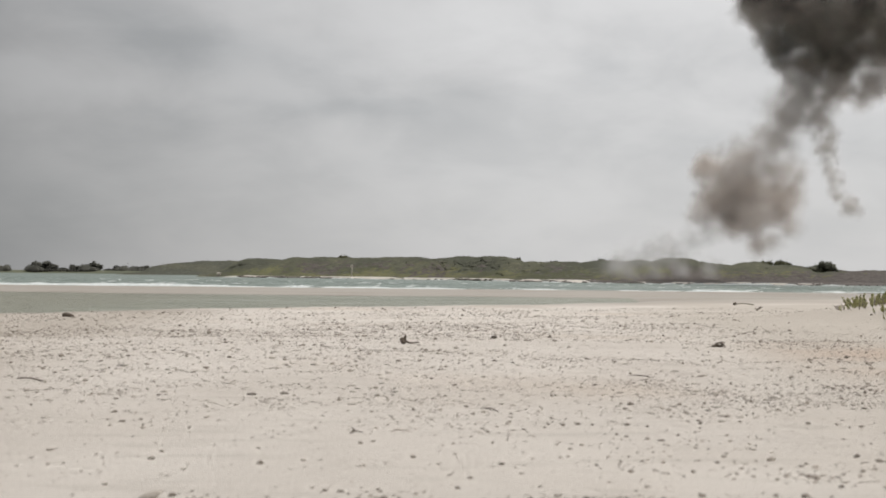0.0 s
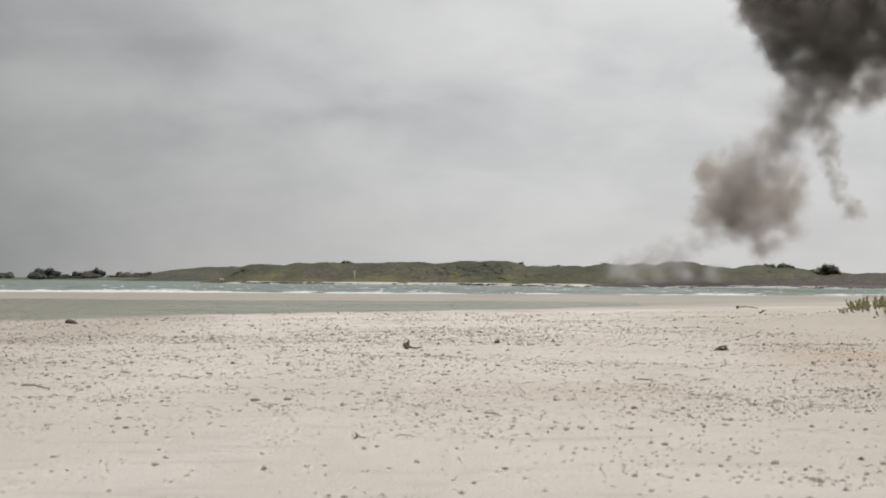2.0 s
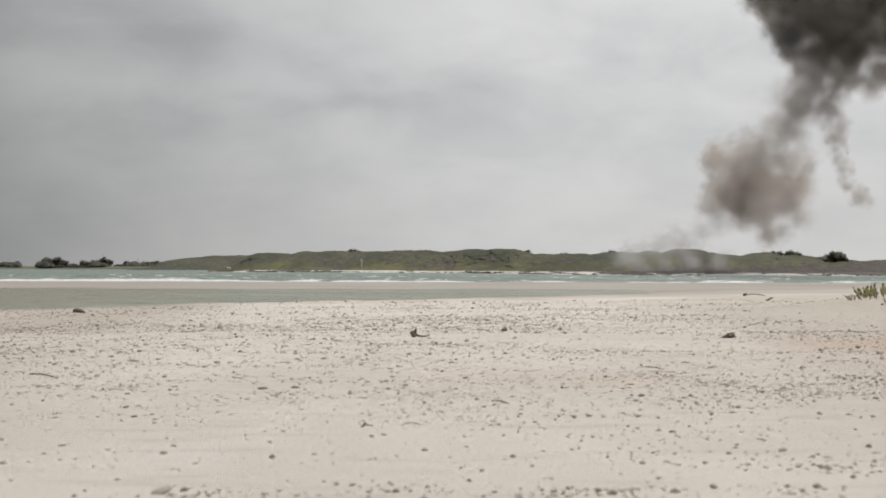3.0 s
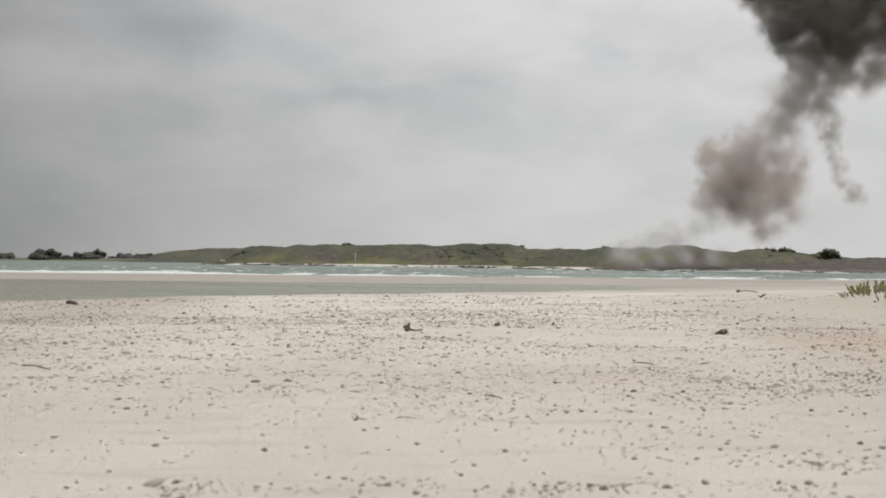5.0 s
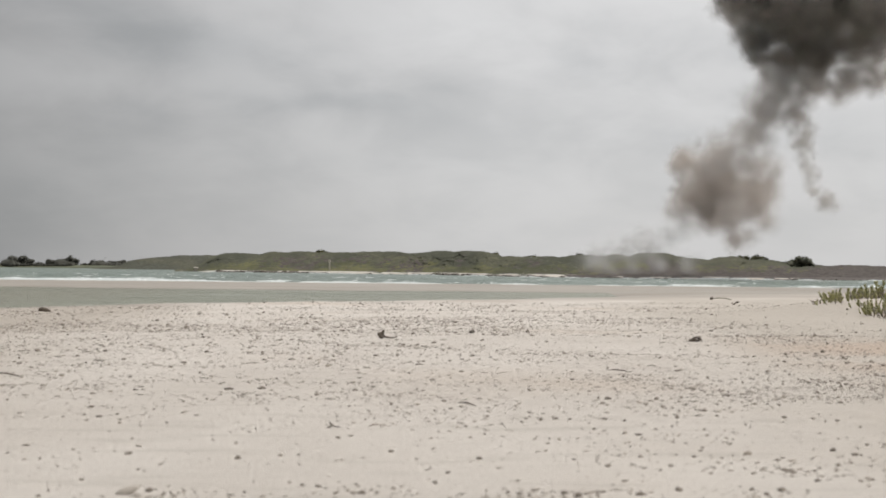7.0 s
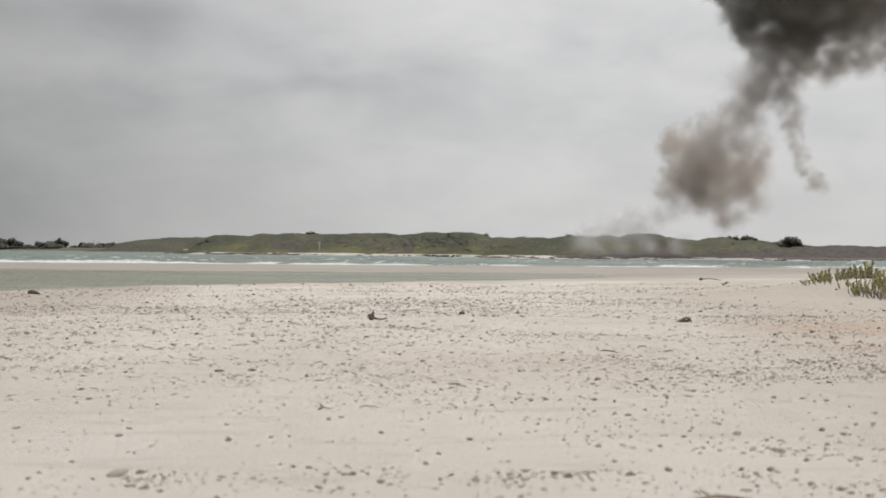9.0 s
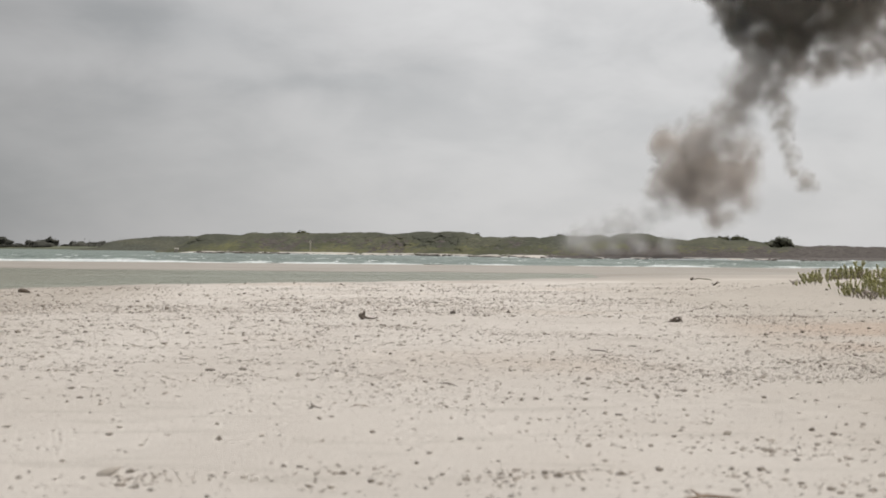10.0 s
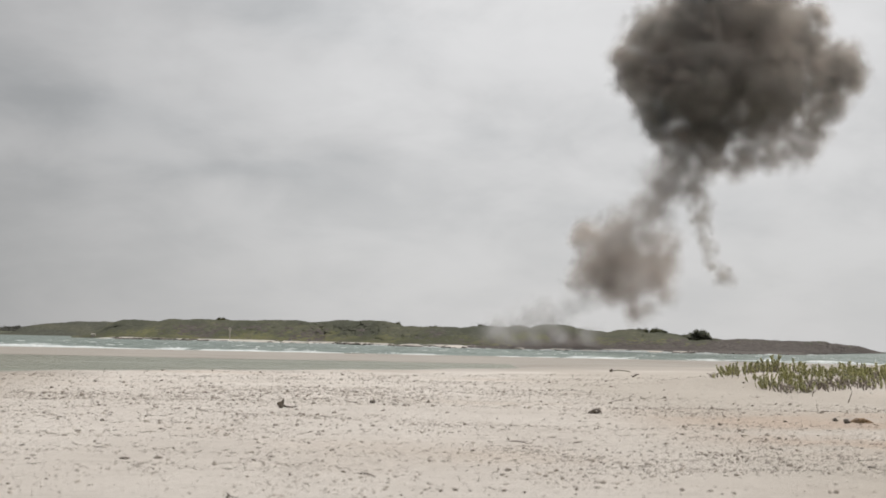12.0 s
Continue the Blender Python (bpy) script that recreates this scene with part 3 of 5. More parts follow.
def build_headland():
    a, v = np.meshgrid(np.linspace(-12.7, -6.6, 130), np.linspace(-0.05, 1.6, 40))
    n, m = a.shape
    i = np.arange(n * m).reshape(n, m)
    quads = np.stack([i[:-1, :-1], i[:-1, 1:], i[1:, 1:], i[1:, :-1]], 2).reshape(-1, 4)
    tagged(new("headland", mesh_from("headland", headland_point(a, v).reshape(-1, 3), quads, HEAD_SOIL, True)), "grey-green headland beyond the island's low point", "land", kind="structure")
    rng = np.random.default_rng(13)
    a, v = rng.uniform(-12.4, -6.8, 2600), rng.uniform(0.08, 1.15, 2600)
    p, size = headland_point(a, v), rng.uniform(0.7, 1.5, 2600)
    p[:, 2] += size * 0.05
    me = mesh_from("headland_scrub", *clumps(p, size, DOME, 0.10, 0.8, rng), HEAD_SOIL, True)
    soften(me, 0.25)
    tagged(new("headland_scrub", me), "low grey-green scrub over the headland", "bushes", kind="stuff")


build_island()
build_headland()
build_scrub()


# ---- far shore, to the left of the island ----
def build_far_bank():
    a, k = np.meshgrid(np.radians(np.linspace(-34, -8.5, 160)), np.linspace(0, 1, 8))
    r = 1290 + 380 * k + 60 * np.sin(a * 40) * (1 - k)
    z = 3.0 * smooth(k, 0, 0.3) * (1 - smooth(k, 0.8, 1)) - 0.2 + 1.2 * fbm(a * 160, k * 4, 3)
    n, m = a.shape
    i = np.arange(n * m).reshape(n, m)
    quads = np.stack([i[:-1, :-1], i[:-1, 1:], i[1:, 1:], i[1:, :-1]], 2).reshape(-1, 4)
    p = np.stack([r * np.sin(a), r * np.cos(a), z], 2).reshape(-1, 3)
    tagged(new("far_bank", mesh_from("far_bank", p, quads, FAR_GRASS, True)), "low grassy bank far across the water", "land", kind="structure")


def tube(points, radii, sides=7):
    """A round limb along points, one radius for each."""
    points, verts, faces = [Vector(p) for p in points], [], []
    for k, (p, r) in enumerate(zip(points, radii)):
        way = (points[min(k + 1, len(points) - 1)] - points[max(k - 1, 0)]).normalized()
        side = way.cross(Vector((0.31, 0.17, 0.93))).normalized()
        up = way.cross(side)
        for q in range(sides):
            t = 6.28318 * q / sides
            verts.append(p + (side * math.cos(t) + up * math.sin(t)) * r)
    n = len(points)
    for k in range(n - 1):
        for q in range(sides):
            a, b = k * sides + q, k * sides + (q + 1) % sides
            faces += [(a, b, b + sides), (a, b + sides, a + sides)]
    for base, flip in ((0, 1), ((n - 1) * sides, 0)):
        for q in range(1, sides - 1):
            faces.append((base, base + q + flip, base + q + 1 - flip))
    return np.array([v[:] for v in verts]), np.array(faces)


def tree(x, y, z, high, wide, seed, label, name="tree", grain=1.0, leaf=None):
    """A wind-shaped tree: a forked trunk and a crown of leaf clumps."""
    rng = np.random.default_rng(seed)
    top = tagged(new(name), label, name)
    top.location = (x, y, z)
    limbs = [tube([(0, 0, -0.3), (0.03 * wide, 0, high * 0.25), (0.01 * wide, 0, high * 0.5)], [0.05 * high, 0.04 * high, 0.025 * high])]
    tips = []
    for k in range(6):
        t = 6.283 * k / 6 + rng.uniform(-0.4, 0.4)
        tip = (wide * 0.36 * math.cos(t), wide * 0.36 * math.sin(t), high * rng.uniform(0.5, 0.82))
        tips.append(tip)
        limbs.append(tube([(0.02 * wide, 0, high * rng.uniform(0.15, 0.35)), (tip[0] * 0.5, tip[1] * 0.5, tip[2] * 0.75), tip], [0.022 * high, 0.016 * high, 0.008 * high], 5))
    part("trunk", mesh_from("trunk", *joined(limbs), BARK, True), top, "forked grey-brown trunk")
    n = 84
    lobes = np.stack([rng.uniform(-0.36, 0.36, 6) * wide, rng.uniform(-0.3, 0.3, 6) * wide, rng.uniform(0.34, 0.70, 6) * high], 1)
    lobes[:2, 2] = 0.3 * high
    d = rng.normal(size=(n, 3))
    d /= np.linalg.norm(d, axis=1, keepdims=True)
    at = lobes[rng.integers(6, size=n)] + d * rng.random((n, 1)) ** 0.4 * np.array([wide * 0.22, wide * 0.22, high * 0.22])
    at[:, 2] = np.clip(at[:, 2], 0.12 * high, 0.86 * high)
    size = rng.uniform(0.07, 0.14, n) * wide
    body = clumps(at, size, ICO[2], 0.3, 0.8, rng)
    k = 40 if grain < 2 else 16
    lp = np.repeat(at, k, 0) + rng.normal(size=(n * k, 3)) * np.repeat(size, k)[:, None] * 0.62
    me = mesh_from("crown", *joined([body, flakes(lp, rng.uniform(0.10, 0.30, len(lp)) * grain, rng)]), leaf or TREE_LEAF, True)
    soften(me, 0.45)
    part("crown", me, top)
    return top


def build_far_scrub():
    rng = np.random.default_rng(29)
    a = np.concatenate([rng.uniform(-16.0, -13.4, 300), rng.uniform(-12.7, -10.6, 300), rng.uniform(-24, -16.6, 90)])
    r = rng.uniform(1370, 1440, len(a))
    wave = fbm(a * 2.3 + 9, a * 0 + 2, 3)
    size = rng.uniform(0.9, 2.0, len(a)) * (0.6 + 1.6 * smooth(wave, -0.15, 0.2))
    p = np.stack([r * np.sin(np.radians(a)), r * np.cos(np.radians(a)), 2.4 + size * 0.3], 1)
    body = clumps(p, size, ICO[2], 0.2, 0.8, rng)
    at = np.repeat(p, 12, 0) + rng.normal(size=(len(p) * 12, 3)) * np.repeat(size, 12)[:, None] * 0.6
    me = mesh_from("far_scrub", *joined([body, flakes(at, rng.uniform(0.3, 0.7, len(at)), rng)]), FAR_LEAF, True)
    soften(me, 0.45)
    tagged(new("far_scrub", me), "low dark bushes along the far bank", "bushes", kind="stuff")


build_far_bank()
build_far_scrub()
for a, high, wide, seed, lab in ((-15.75, 8.6, 9, 31, "dark broad tree on the far bank"), (-15.45, 8.8, 11, 32, "dark broad tree on the far bank"), (-15.1, 7.0, 9, 33, "dark rounded tree on the far bank"),
                                 (-14.15, 6.4, 8, 34, "dark low tree on the far bank"), (-13.8, 6.8, 8, 35, "dark low tree on the far bank"), (-13.5, 8.8, 9, 36, "dark tree with a ragged top on the far bank"),
                                 (-14.7, 3.4, 7, 37, "low dark bush on the far bank"), (-12.6, 6.4, 7, 38, "low dark bush on the far bank"), (-12.3, 5.4, 8, 39, "low dark bush on the far bank"),
                                 (-11.95, 5.6, 8, 40, "low dark bush on the far bank"), (-11.6, 5.4, 8, 41, "low dark bush on the far bank"), (-13.0, 2.6, 6, 42, "low dark bush on the far bank"),
                                 (-16.9, 2.6, 9, 43, "low dark bush on the far bank"), (-18.2, 3.4, 9, 44, "low dark bush on the far bank")):
    tree(1400 * math.sin(radians(a)), 1400 * math.cos(radians(a)), 1.6, high * 1.15, wide * 1.5, seed, lab, "tree" if high > 6.5 or seed < 37 else "bush", 2.4, FAR_LEAF)
for a, v, high, wide, seed, lab in ((14.75, 0.36, 3.3, 6.0, 51, "dark rounded tree standing above the scrub"), (14.3, 0.36, 1.3, 4.4, 52, "dark bush beside a taller tree on the dunes"),
                                    (13.3, 0.42, 1.2, 5.0, 53, "dark bush on the dune crest"), (4.4, 0.44, 0.3, 3.4, 54, "small dark bush on the dune crest"), (-3.87, 0.40, 0.7, 4.2, 55, "dark bush near the dune crest"),
                                    (6.3, 0.46, 0.7, 3.0, 56, "small dark bush on the dune crest"), (12.6, 0.45, 0.9, 4.0, 58, "dark bush on the dune crest"),
                                    (2.9, 0.45, 0.5, 2.8, 59, "small dark bush on the dune crest")):
    q = island_point(np.array(a), np.array(v))
    tree(q[0], q[1], q[2] - 0.7, high + 0.8, wide, seed, lab, "tree" if high > 2.5 else "bush", 1.0, TREE_LEAF if high > 2 else SCRUB)


# ---- smoke ----
PLUME = Vector((42.6, 367.0, 0.4))
CUBE = np.random.default_rng(23).random((64, 64, 64))


def noise3(p):
    i = np.floor(p).astype(int)
    f = p - i
    f = f * f * (3 - 2 * f)
    out = 0.0
    for dx in (0, 1):
        for dy in (0, 1):
            for dz in (0, 1):
                w = (f[:, 0] if dx else 1 - f[:, 0]) * (f[:, 1] if dy else 1 - f[:, 1]) * (f[:, 2] if dz else 1 - f[:, 2])
                out = out + w * CUBE[(i[:, 0] + dx) % 64, (i[:, 1] + dy) % 64, (i[:, 2] + dz) % 64]
    return out


def fbm3(p, octaves=4):
    total, amp = 0.0, 0.5
    for k in range(octaves):
        total = total + amp * (noise3(p * 2 ** k + 11.3 * k) - 0.5)
        amp *= 0.55
    return total


def puffs(points, size, rng):
    """Soft six-sided puffs, turned at random about the view along y, thick in the middle and thin at the rim."""
    n = len(points)
    # turned mostly to face the eye, so that few stand edge-on as streaks
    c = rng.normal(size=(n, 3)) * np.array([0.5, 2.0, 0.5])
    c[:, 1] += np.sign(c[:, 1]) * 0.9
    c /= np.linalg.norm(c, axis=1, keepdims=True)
    a = np.cross(c, rng.normal(size=(n, 3)))
    a /= np.linalg.norm(a, axis=1, keepdims=True)
    b = np.cross(c, a)
    verts = np.empty((n, 7, 3))
    verts[:, 0] = points + c * size[:, None] * 0.25
    for k in range(6):
        t = 1.0472 * k
        verts[:, k + 1] = points + (a * math.cos(t) + b * math.sin(t)) * (size * rng.uniform(0.75, 1.15, n))[:, None]
    fan = np.array([(0, k + 1, (k + 1) % 6 + 1) for k in range(6)])
    faces = fan[None] + (np.arange(n) * 7)[:, None, None]
    return verts.reshape(-1, 3), faces.reshape(-1, 3)


def smoke(name, blobs, count, size, seed, grain, rag, low, high, material, inner=9.0):
    """Puffs of soot filling round blobs (across, up, radius), broken up by turbulence.
    grain: metres of the turbulence; rag: its strength; low, high: where the smoke begins and is full; inner: where the puffs end inside."""
    rng = np.random.default_rng(seed)
    c = np.array([(x, 0.5 * r * math.sin(3.1 * k), z) for k, (x, z, r) in enumerate(blobs)])
    r = np.array([b[2] for b in blobs], dtype=float)
    lo, hi = (c - 1.6 * r[:, None]).min(0), (c + 1.6 * r[:, None]).max(0)
    got = []
    while sum(len(g) for g in got) < count:
        p = lo + rng.random((60000, 3)) * (hi - lo)
        field = np.full(len(p), -9.0)
        for q, s in zip(c, r):
            field = np.maximum(field, 1.1 - np.linalg.norm(p - q, axis=1) / s)
        field = field + rag * fbm3(p / grain + seed, 4)
        keep = (rng.random(len(p)) < smooth(field, low, high)) & (p[:, 2] > 0.5) & (field < inner)
        got.append(p[keep])
    p = np.concatenate(got)[:count]
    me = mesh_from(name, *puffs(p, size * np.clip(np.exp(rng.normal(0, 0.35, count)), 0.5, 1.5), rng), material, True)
    # puffs scatter light all round: shade them alike, whichever way they lie
    soft = rng.normal(size=(count, 3)) * 0.12 + np.array([0, 0, 1.0])
    me.normals_split_custom_set_from_vertices(np.repeat(soft / np.linalg.norm(soft, axis=1, keepdims=True), 7, 0).tolist())
    layer = me.attributes.new("thickness", "FLOAT", "POINT")
    layer.data.foreach_set("value", np.tile(np.array([1, 0, 0, 0, 0, 0, 0], dtype=np.float32), count))
    return me


def billows(blobs, count, seed):
    """Round blobs with smaller ones swelling out of their sides."""
    rng = np.random.default_rng(seed)
    out = list(blobs)
    for x, z, r in blobs:
        for _ in range(count):
            t, k = rng.uniform(0, 6.283), rng.uniform(0.28, 0.48)
            out.append((x + 0.85 * r * math.cos(t), z + 0.85 * r * math.sin(t), r * k))
    return out


def build_smoke():
    scene.cycles.transparent_max_bounces = 96
    plume = tagged(new("smoke_plume"), "dark billowing smoke plume drifting from the far shore", "smoke")
    plume.location = PLUME
    # across and up from the foot, and radius
    cap = [(37.6, 72.7, 5.8), (44.3, 67.0, 7.6), (42.4, 60.0, 4.6), (34.8, 69.4, 2.9), (54.5, 71.7, 11.6), (56.1, 60.7, 7.6), (69.3, 72.0, 11.7), (82.6, 70.9, 8.0), (87.1, 64.4, 4.6),
           (90.5, 73.8, 6.5), (41.1, 81.8, 6.5), (52.8, 86.7, 9.0), (67.6, 86.7, 10.4), (79.5, 82.6, 8.0), (59.7, 94.2, 7.0), (70.5, 94.1, 6.6)]
    core = cap[:6] + cap[9:13]
    part("smoke_cap", smoke("smoke_cap", billows(cap, 9, 3), 2700, 3.4, 5, 5.0, 0.45, 0.0, 0.20, SMOKE_DARK), plume, "thick black smoke cap")
    part("smoke_core", smoke("smoke_core", core, 500, 4.0, 8, 6.0, 0.5, 0.10, 0.5, SMOKE_CORE), plume, "blackest heart of the smoke cap")
    part("smoke_rim", smoke("smoke_rim", billows(cap, 9, 3), 850, 2.8, 6, 4.0, 0.7, -0.12, 0.08, SMOKE_EDGE, 0.15), plume, "ragged brownish smoke edge")
    skirt = [(49.3, 53.7, 5.0), (57.0, 51.0, 5.6), (69.0, 51.5, 5.4), (75.5, 58.9, 7.4), (79.0, 53.5, 5.4), (64.6, 49.0, 4.0), (45.0, 55.5, 4.0), (68.0, 57.5, 6.0), (84.0, 59.5, 4.6)]
    part("smoke_skirt", smoke("smoke_skirt", billows(skirt, 6, 4), 560, 3.2, 10, 5.0, 0.8, 0.0, 0.5, SMOKE_EDGE), plume, "thin brown smoke under the cap")
    stem = [(49.2, 47.5, 6.4), (45.7, 42.2, 6.4), (41.4, 36.9, 6.0), (36.7, 32.2, 5.8), (33.0, 27.7, 5.2)]
    part("smoke_stem", smoke("smoke_stem", billows(stem, 5, 6), 250, 4.2, 13, 6.0, 0.8, -0.1, 0.8, SMOKE_WISP), plume)
    lump = [(25.8, 20.4, 5.8), (30.1, 23.3, 6.0), (36.0, 22.0, 7.0), (42.6, 22.1, 6.0), (45.4, 28.0, 4.6), (33.1, 16.2, 5.4), (37.5, 13.3, 4.2), (24.2, 29.0, 3.4), (26.4, 32.0, 2.8), (43.4, 16.3, 4.3), (36.1, 9.7, 2.4)]
    part("smoke_lump", smoke("smoke_lump", billows(lump, 6, 7), 380, 3.7, 16, 5.0, 0.8, -0.05, 0.6, SMOKE_BROWN), plume)
    wisp = [(52.7, 43.4, 2.2), (53.3, 40.4, 2.4), (53.9, 37.2, 2.8), (54.2, 34.0, 2.6), (55.0, 31.2, 2.0), (56.1, 28.6, 2.0), (57.0, 25.6, 2.0), (58.0, 22.6, 2.2), (60.0, 19.8, 2.7), (61.8, 18.9, 2.0)]
    part("smoke_wisp", smoke("smoke_wisp", billows(wisp, 4, 9), 220, 1.9, 19, 2.6, 1.1, -0.15, 0.6, SMOKE_WISP), plume)
    haze = [(-0.1, 2.6, 2.2), (2.1, 4.4, 2.5), (5.7, 5.9, 2.6), (9.3, 7.4, 3.0), (14.6, 8.6, 3.4), (20.1, 10.1, 3.2), (24.6, 12.0, 2.8), (5.0, 2.0, 2.4), (10.8, 2.5, 2.4), (18.0, 2.6, 2.4), (26.0, 3.2, 2.4)]
    part("smoke_haze", smoke("smoke_haze", haze, 150, 3.6, 22, 5.0, 1.2, -0.1, 1.0, SMOKE_PALE), plume, "thin pale smoke low over the shore")


build_smoke()

for x0, x1, y, h, d, s, lab in ((-78, 2, 154, 0.20, 1.0, 2, "white surf rolling in on the sandbar"), (-76, -6, 149.5, 0.10, 0.9, 12, "white wash running up the sandbar"), (-20, 75, 151, 0.14, 1.2, 5, "thin line of surf on the sandbar"),
                                (-60, 30, 158, 0.16, 0.9, 8, "white crest of a wave off the sandbar"), (20, 80, 165, 0.2, 1.2, 9, "white crest of a wave off the sandbar")):
    breaker(x0, x1, y, h, d, s, lab, {2: 0.50, 12: 0.45, 5: 0.42}.get(s, 0.16))


# ---- things on the island's shore ----
def rock_mesh(name, seed, material, flat=0.7, level=2):
    rng = np.random.default_rng(seed)
    v, f = clumps(np.zeros((1, 3)), np.ones(1), ICO[level], 0.22, flat, rng)
    return mesh_from(name, v, f, material)


def build_shore_rocks():
    rng = np.random.default_rng(61)
    kinds = [rock_mesh("shore_rock", 70 + k, ROCK, 0.55) for k in range(6)]
    for k in range(290):
        a = rng.uniform(-8.0, -3.7) if k < 100 else (rng.uniform(-3.7, 0.5) if k < 112 else (rng.uniform(0.5, 5.0) if k < 230 else rng.uniform(5.0, 18.5)))
        gap = fbm(np.array(a * 1.1), np.array(4.0), 2)
        q = island_point(np.array(a), np.array(rng.uniform(-0.004, 0.006) + 0.012 * gap + (0.022 * (1 - smooth(a, 1.5, 3.0)) if a > 0.5 else 0.0)))
        ob = new("shore_rock", kinds[k % 6])
        s = rng.uniform(0.5, 1.25) if k < 100 else rng.uniform(0.35, 0.8)
        ob.location, ob.rotation_euler, ob.scale = (q[0], q[1], max(q[2], -0.1) + 0.1 * s), (0, 0, rng.uniform(0, 6.28)), (s * rng.uniform(1.1, 2.2), s, s * rng.uniform(0.6, 1.2))
        tagged(ob, "dark weathered rock on the far waterline", "rock", "rocks along the far shore")


def build_marker():
    a = -3.59
    q = island_point(np.array(a), np.array(0.06))
    post = tagged(new("marker_post"), "bleached timber marker post on the far shore", "post")
    post.location = (q[0], q[1], q[2] - 0.1)
    part("pole", mesh_from("pole", *tube([(0, 0, -0.4), (0, 0, 2.0), (0.03, 0, 4.2)], [0.22, 0.21, 0.20], 8), POST, True), post)
    box = bmesh.new()
    bmesh.ops.create_cube(box, size=1, matrix=Matrix.Translation((0, -0.2, 3.7)) @ Matrix.Diagonal((0.9, 0.06, 0.8, 1)))
    bmesh.ops.bevel(box, geom=box.edges[:], offset=0.015, segments=1, affect="EDGES")
    me = bpy.data.meshes.new("board")
    box.to_mesh(me)
    box.free()
    me.materials.append(POST)
    part("board", me, post, "square bleached board")


def build_far_surf():
    """A broken thread of white wash along the island's waterline."""
    rng = np.random.default_rng(67)
    for a0, a1, label in ((-9.0, -2.2, "thin white wash along the far shore"), (-2.0, 7.0, "thin white wash below the far brush"), (7.2, 20.5, "white wash along the far point")):
        n, k = int((a1 - a0) / 0.04), 5
        a = np.linspace(a0, a1, n)
        swell = np.clip(0.25 + 2.6 * fbm(a * 2.2 + a0, a * 0 + 3, 4), 0, 1.2) * np.sin(np.linspace(0.02, 3.12, n)) ** 0.4
        across = np.linspace(-1, 1, k)
        r = shore_dist(a)[:, None] - 5.0 + 1.6 * across[None]
        z = 0.05 + 0.42 * swell[:, None] * (1 - across ** 2)[None] * rng.uniform(0.7, 1.2, (n, k)) - 0.12
        t = np.radians(a)[:, None]
        verts = np.stack([r * np.sin(t), r * np.cos(t), z], 2).reshape(-1, 3)
        i = np.arange(n * k).reshape(n, k)
        quads = np.stack([i[:-1, :-1], i[1:, :-1], i[1:, 1:], i[:-1, 1:]], 2).reshape(-1, 4)
        tagged(new("breaking_wave", mesh_from("breaking_wave", verts, quads, FOAM)), label, "wave", "waves along the far shore", "structure")


def build_hut():
    """A small pale hut among the scrub of the headland."""
    q = island_point(np.array(-8.78), np.array(0.12))
    hut = tagged(new("hut"), "small pale hut half hidden in scrub", "hut")
    hut.location = (q[0], q[1], q[2] + 0.25)
    hut.scale = (0.75, 0.75, 0.7)
    wall = np.array([(x, y, z) for z in (-0.6, 0.9) for x, y in ((-0.9, -0.7), (0.9, -0.7), (0.9, 0.7), (-0.9, 0.7))])
    part("wall", mesh_from("wall", wall, np.array([(0, 1, 5, 4), (1, 2, 6, 5), (2, 3, 7, 6), (3, 0, 4, 7), (3, 2, 1, 0), (4, 5, 6, 7)]), POST), hut)
    roof = np.array([(-1.1, -0.95, 0.86), (1.1, -0.95, 0.86), (1.1, 0.95, 0.86), (-1.1, 0.95, 0.86), (-1.1, 0, 1.4), (1.1, 0, 1.4)])
    part("roof", mesh_from("roof", roof * np.array([0.95, 0.95, 1.0]), np.array([(0, 1, 5), (0, 5, 4), (2, 3, 4), (2, 4, 5), (0, 4, 3), (1, 2, 5), (0, 3, 2), (0, 2, 1)]), POST), hut, "pale pitched roof")


build_shore_rocks()
build_far_surf()
build_marker()
build_hut()

# ---- the plants on the mound ----
def leaf_piece(base, way, length, width, up):
    """One fleshy leaf: a swollen blade of eight faces."""
    side = way.cross(up).normalized() * width
    thick = way.cross(side).normalized() * width * 0.45
    mid = base + way * length * 0.55
    v = [base, mid + side, mid + thick, mid - side, mid - thick, base + way * length]
    f = [(0, 1, 2), (0, 2, 3), (0, 3, 4), (0, 4, 1), (5, 2, 1), (5, 3, 2), (5, 4, 3), (5, 1, 4)]
    return np.array([p[:] for p in v]), np.array(f)


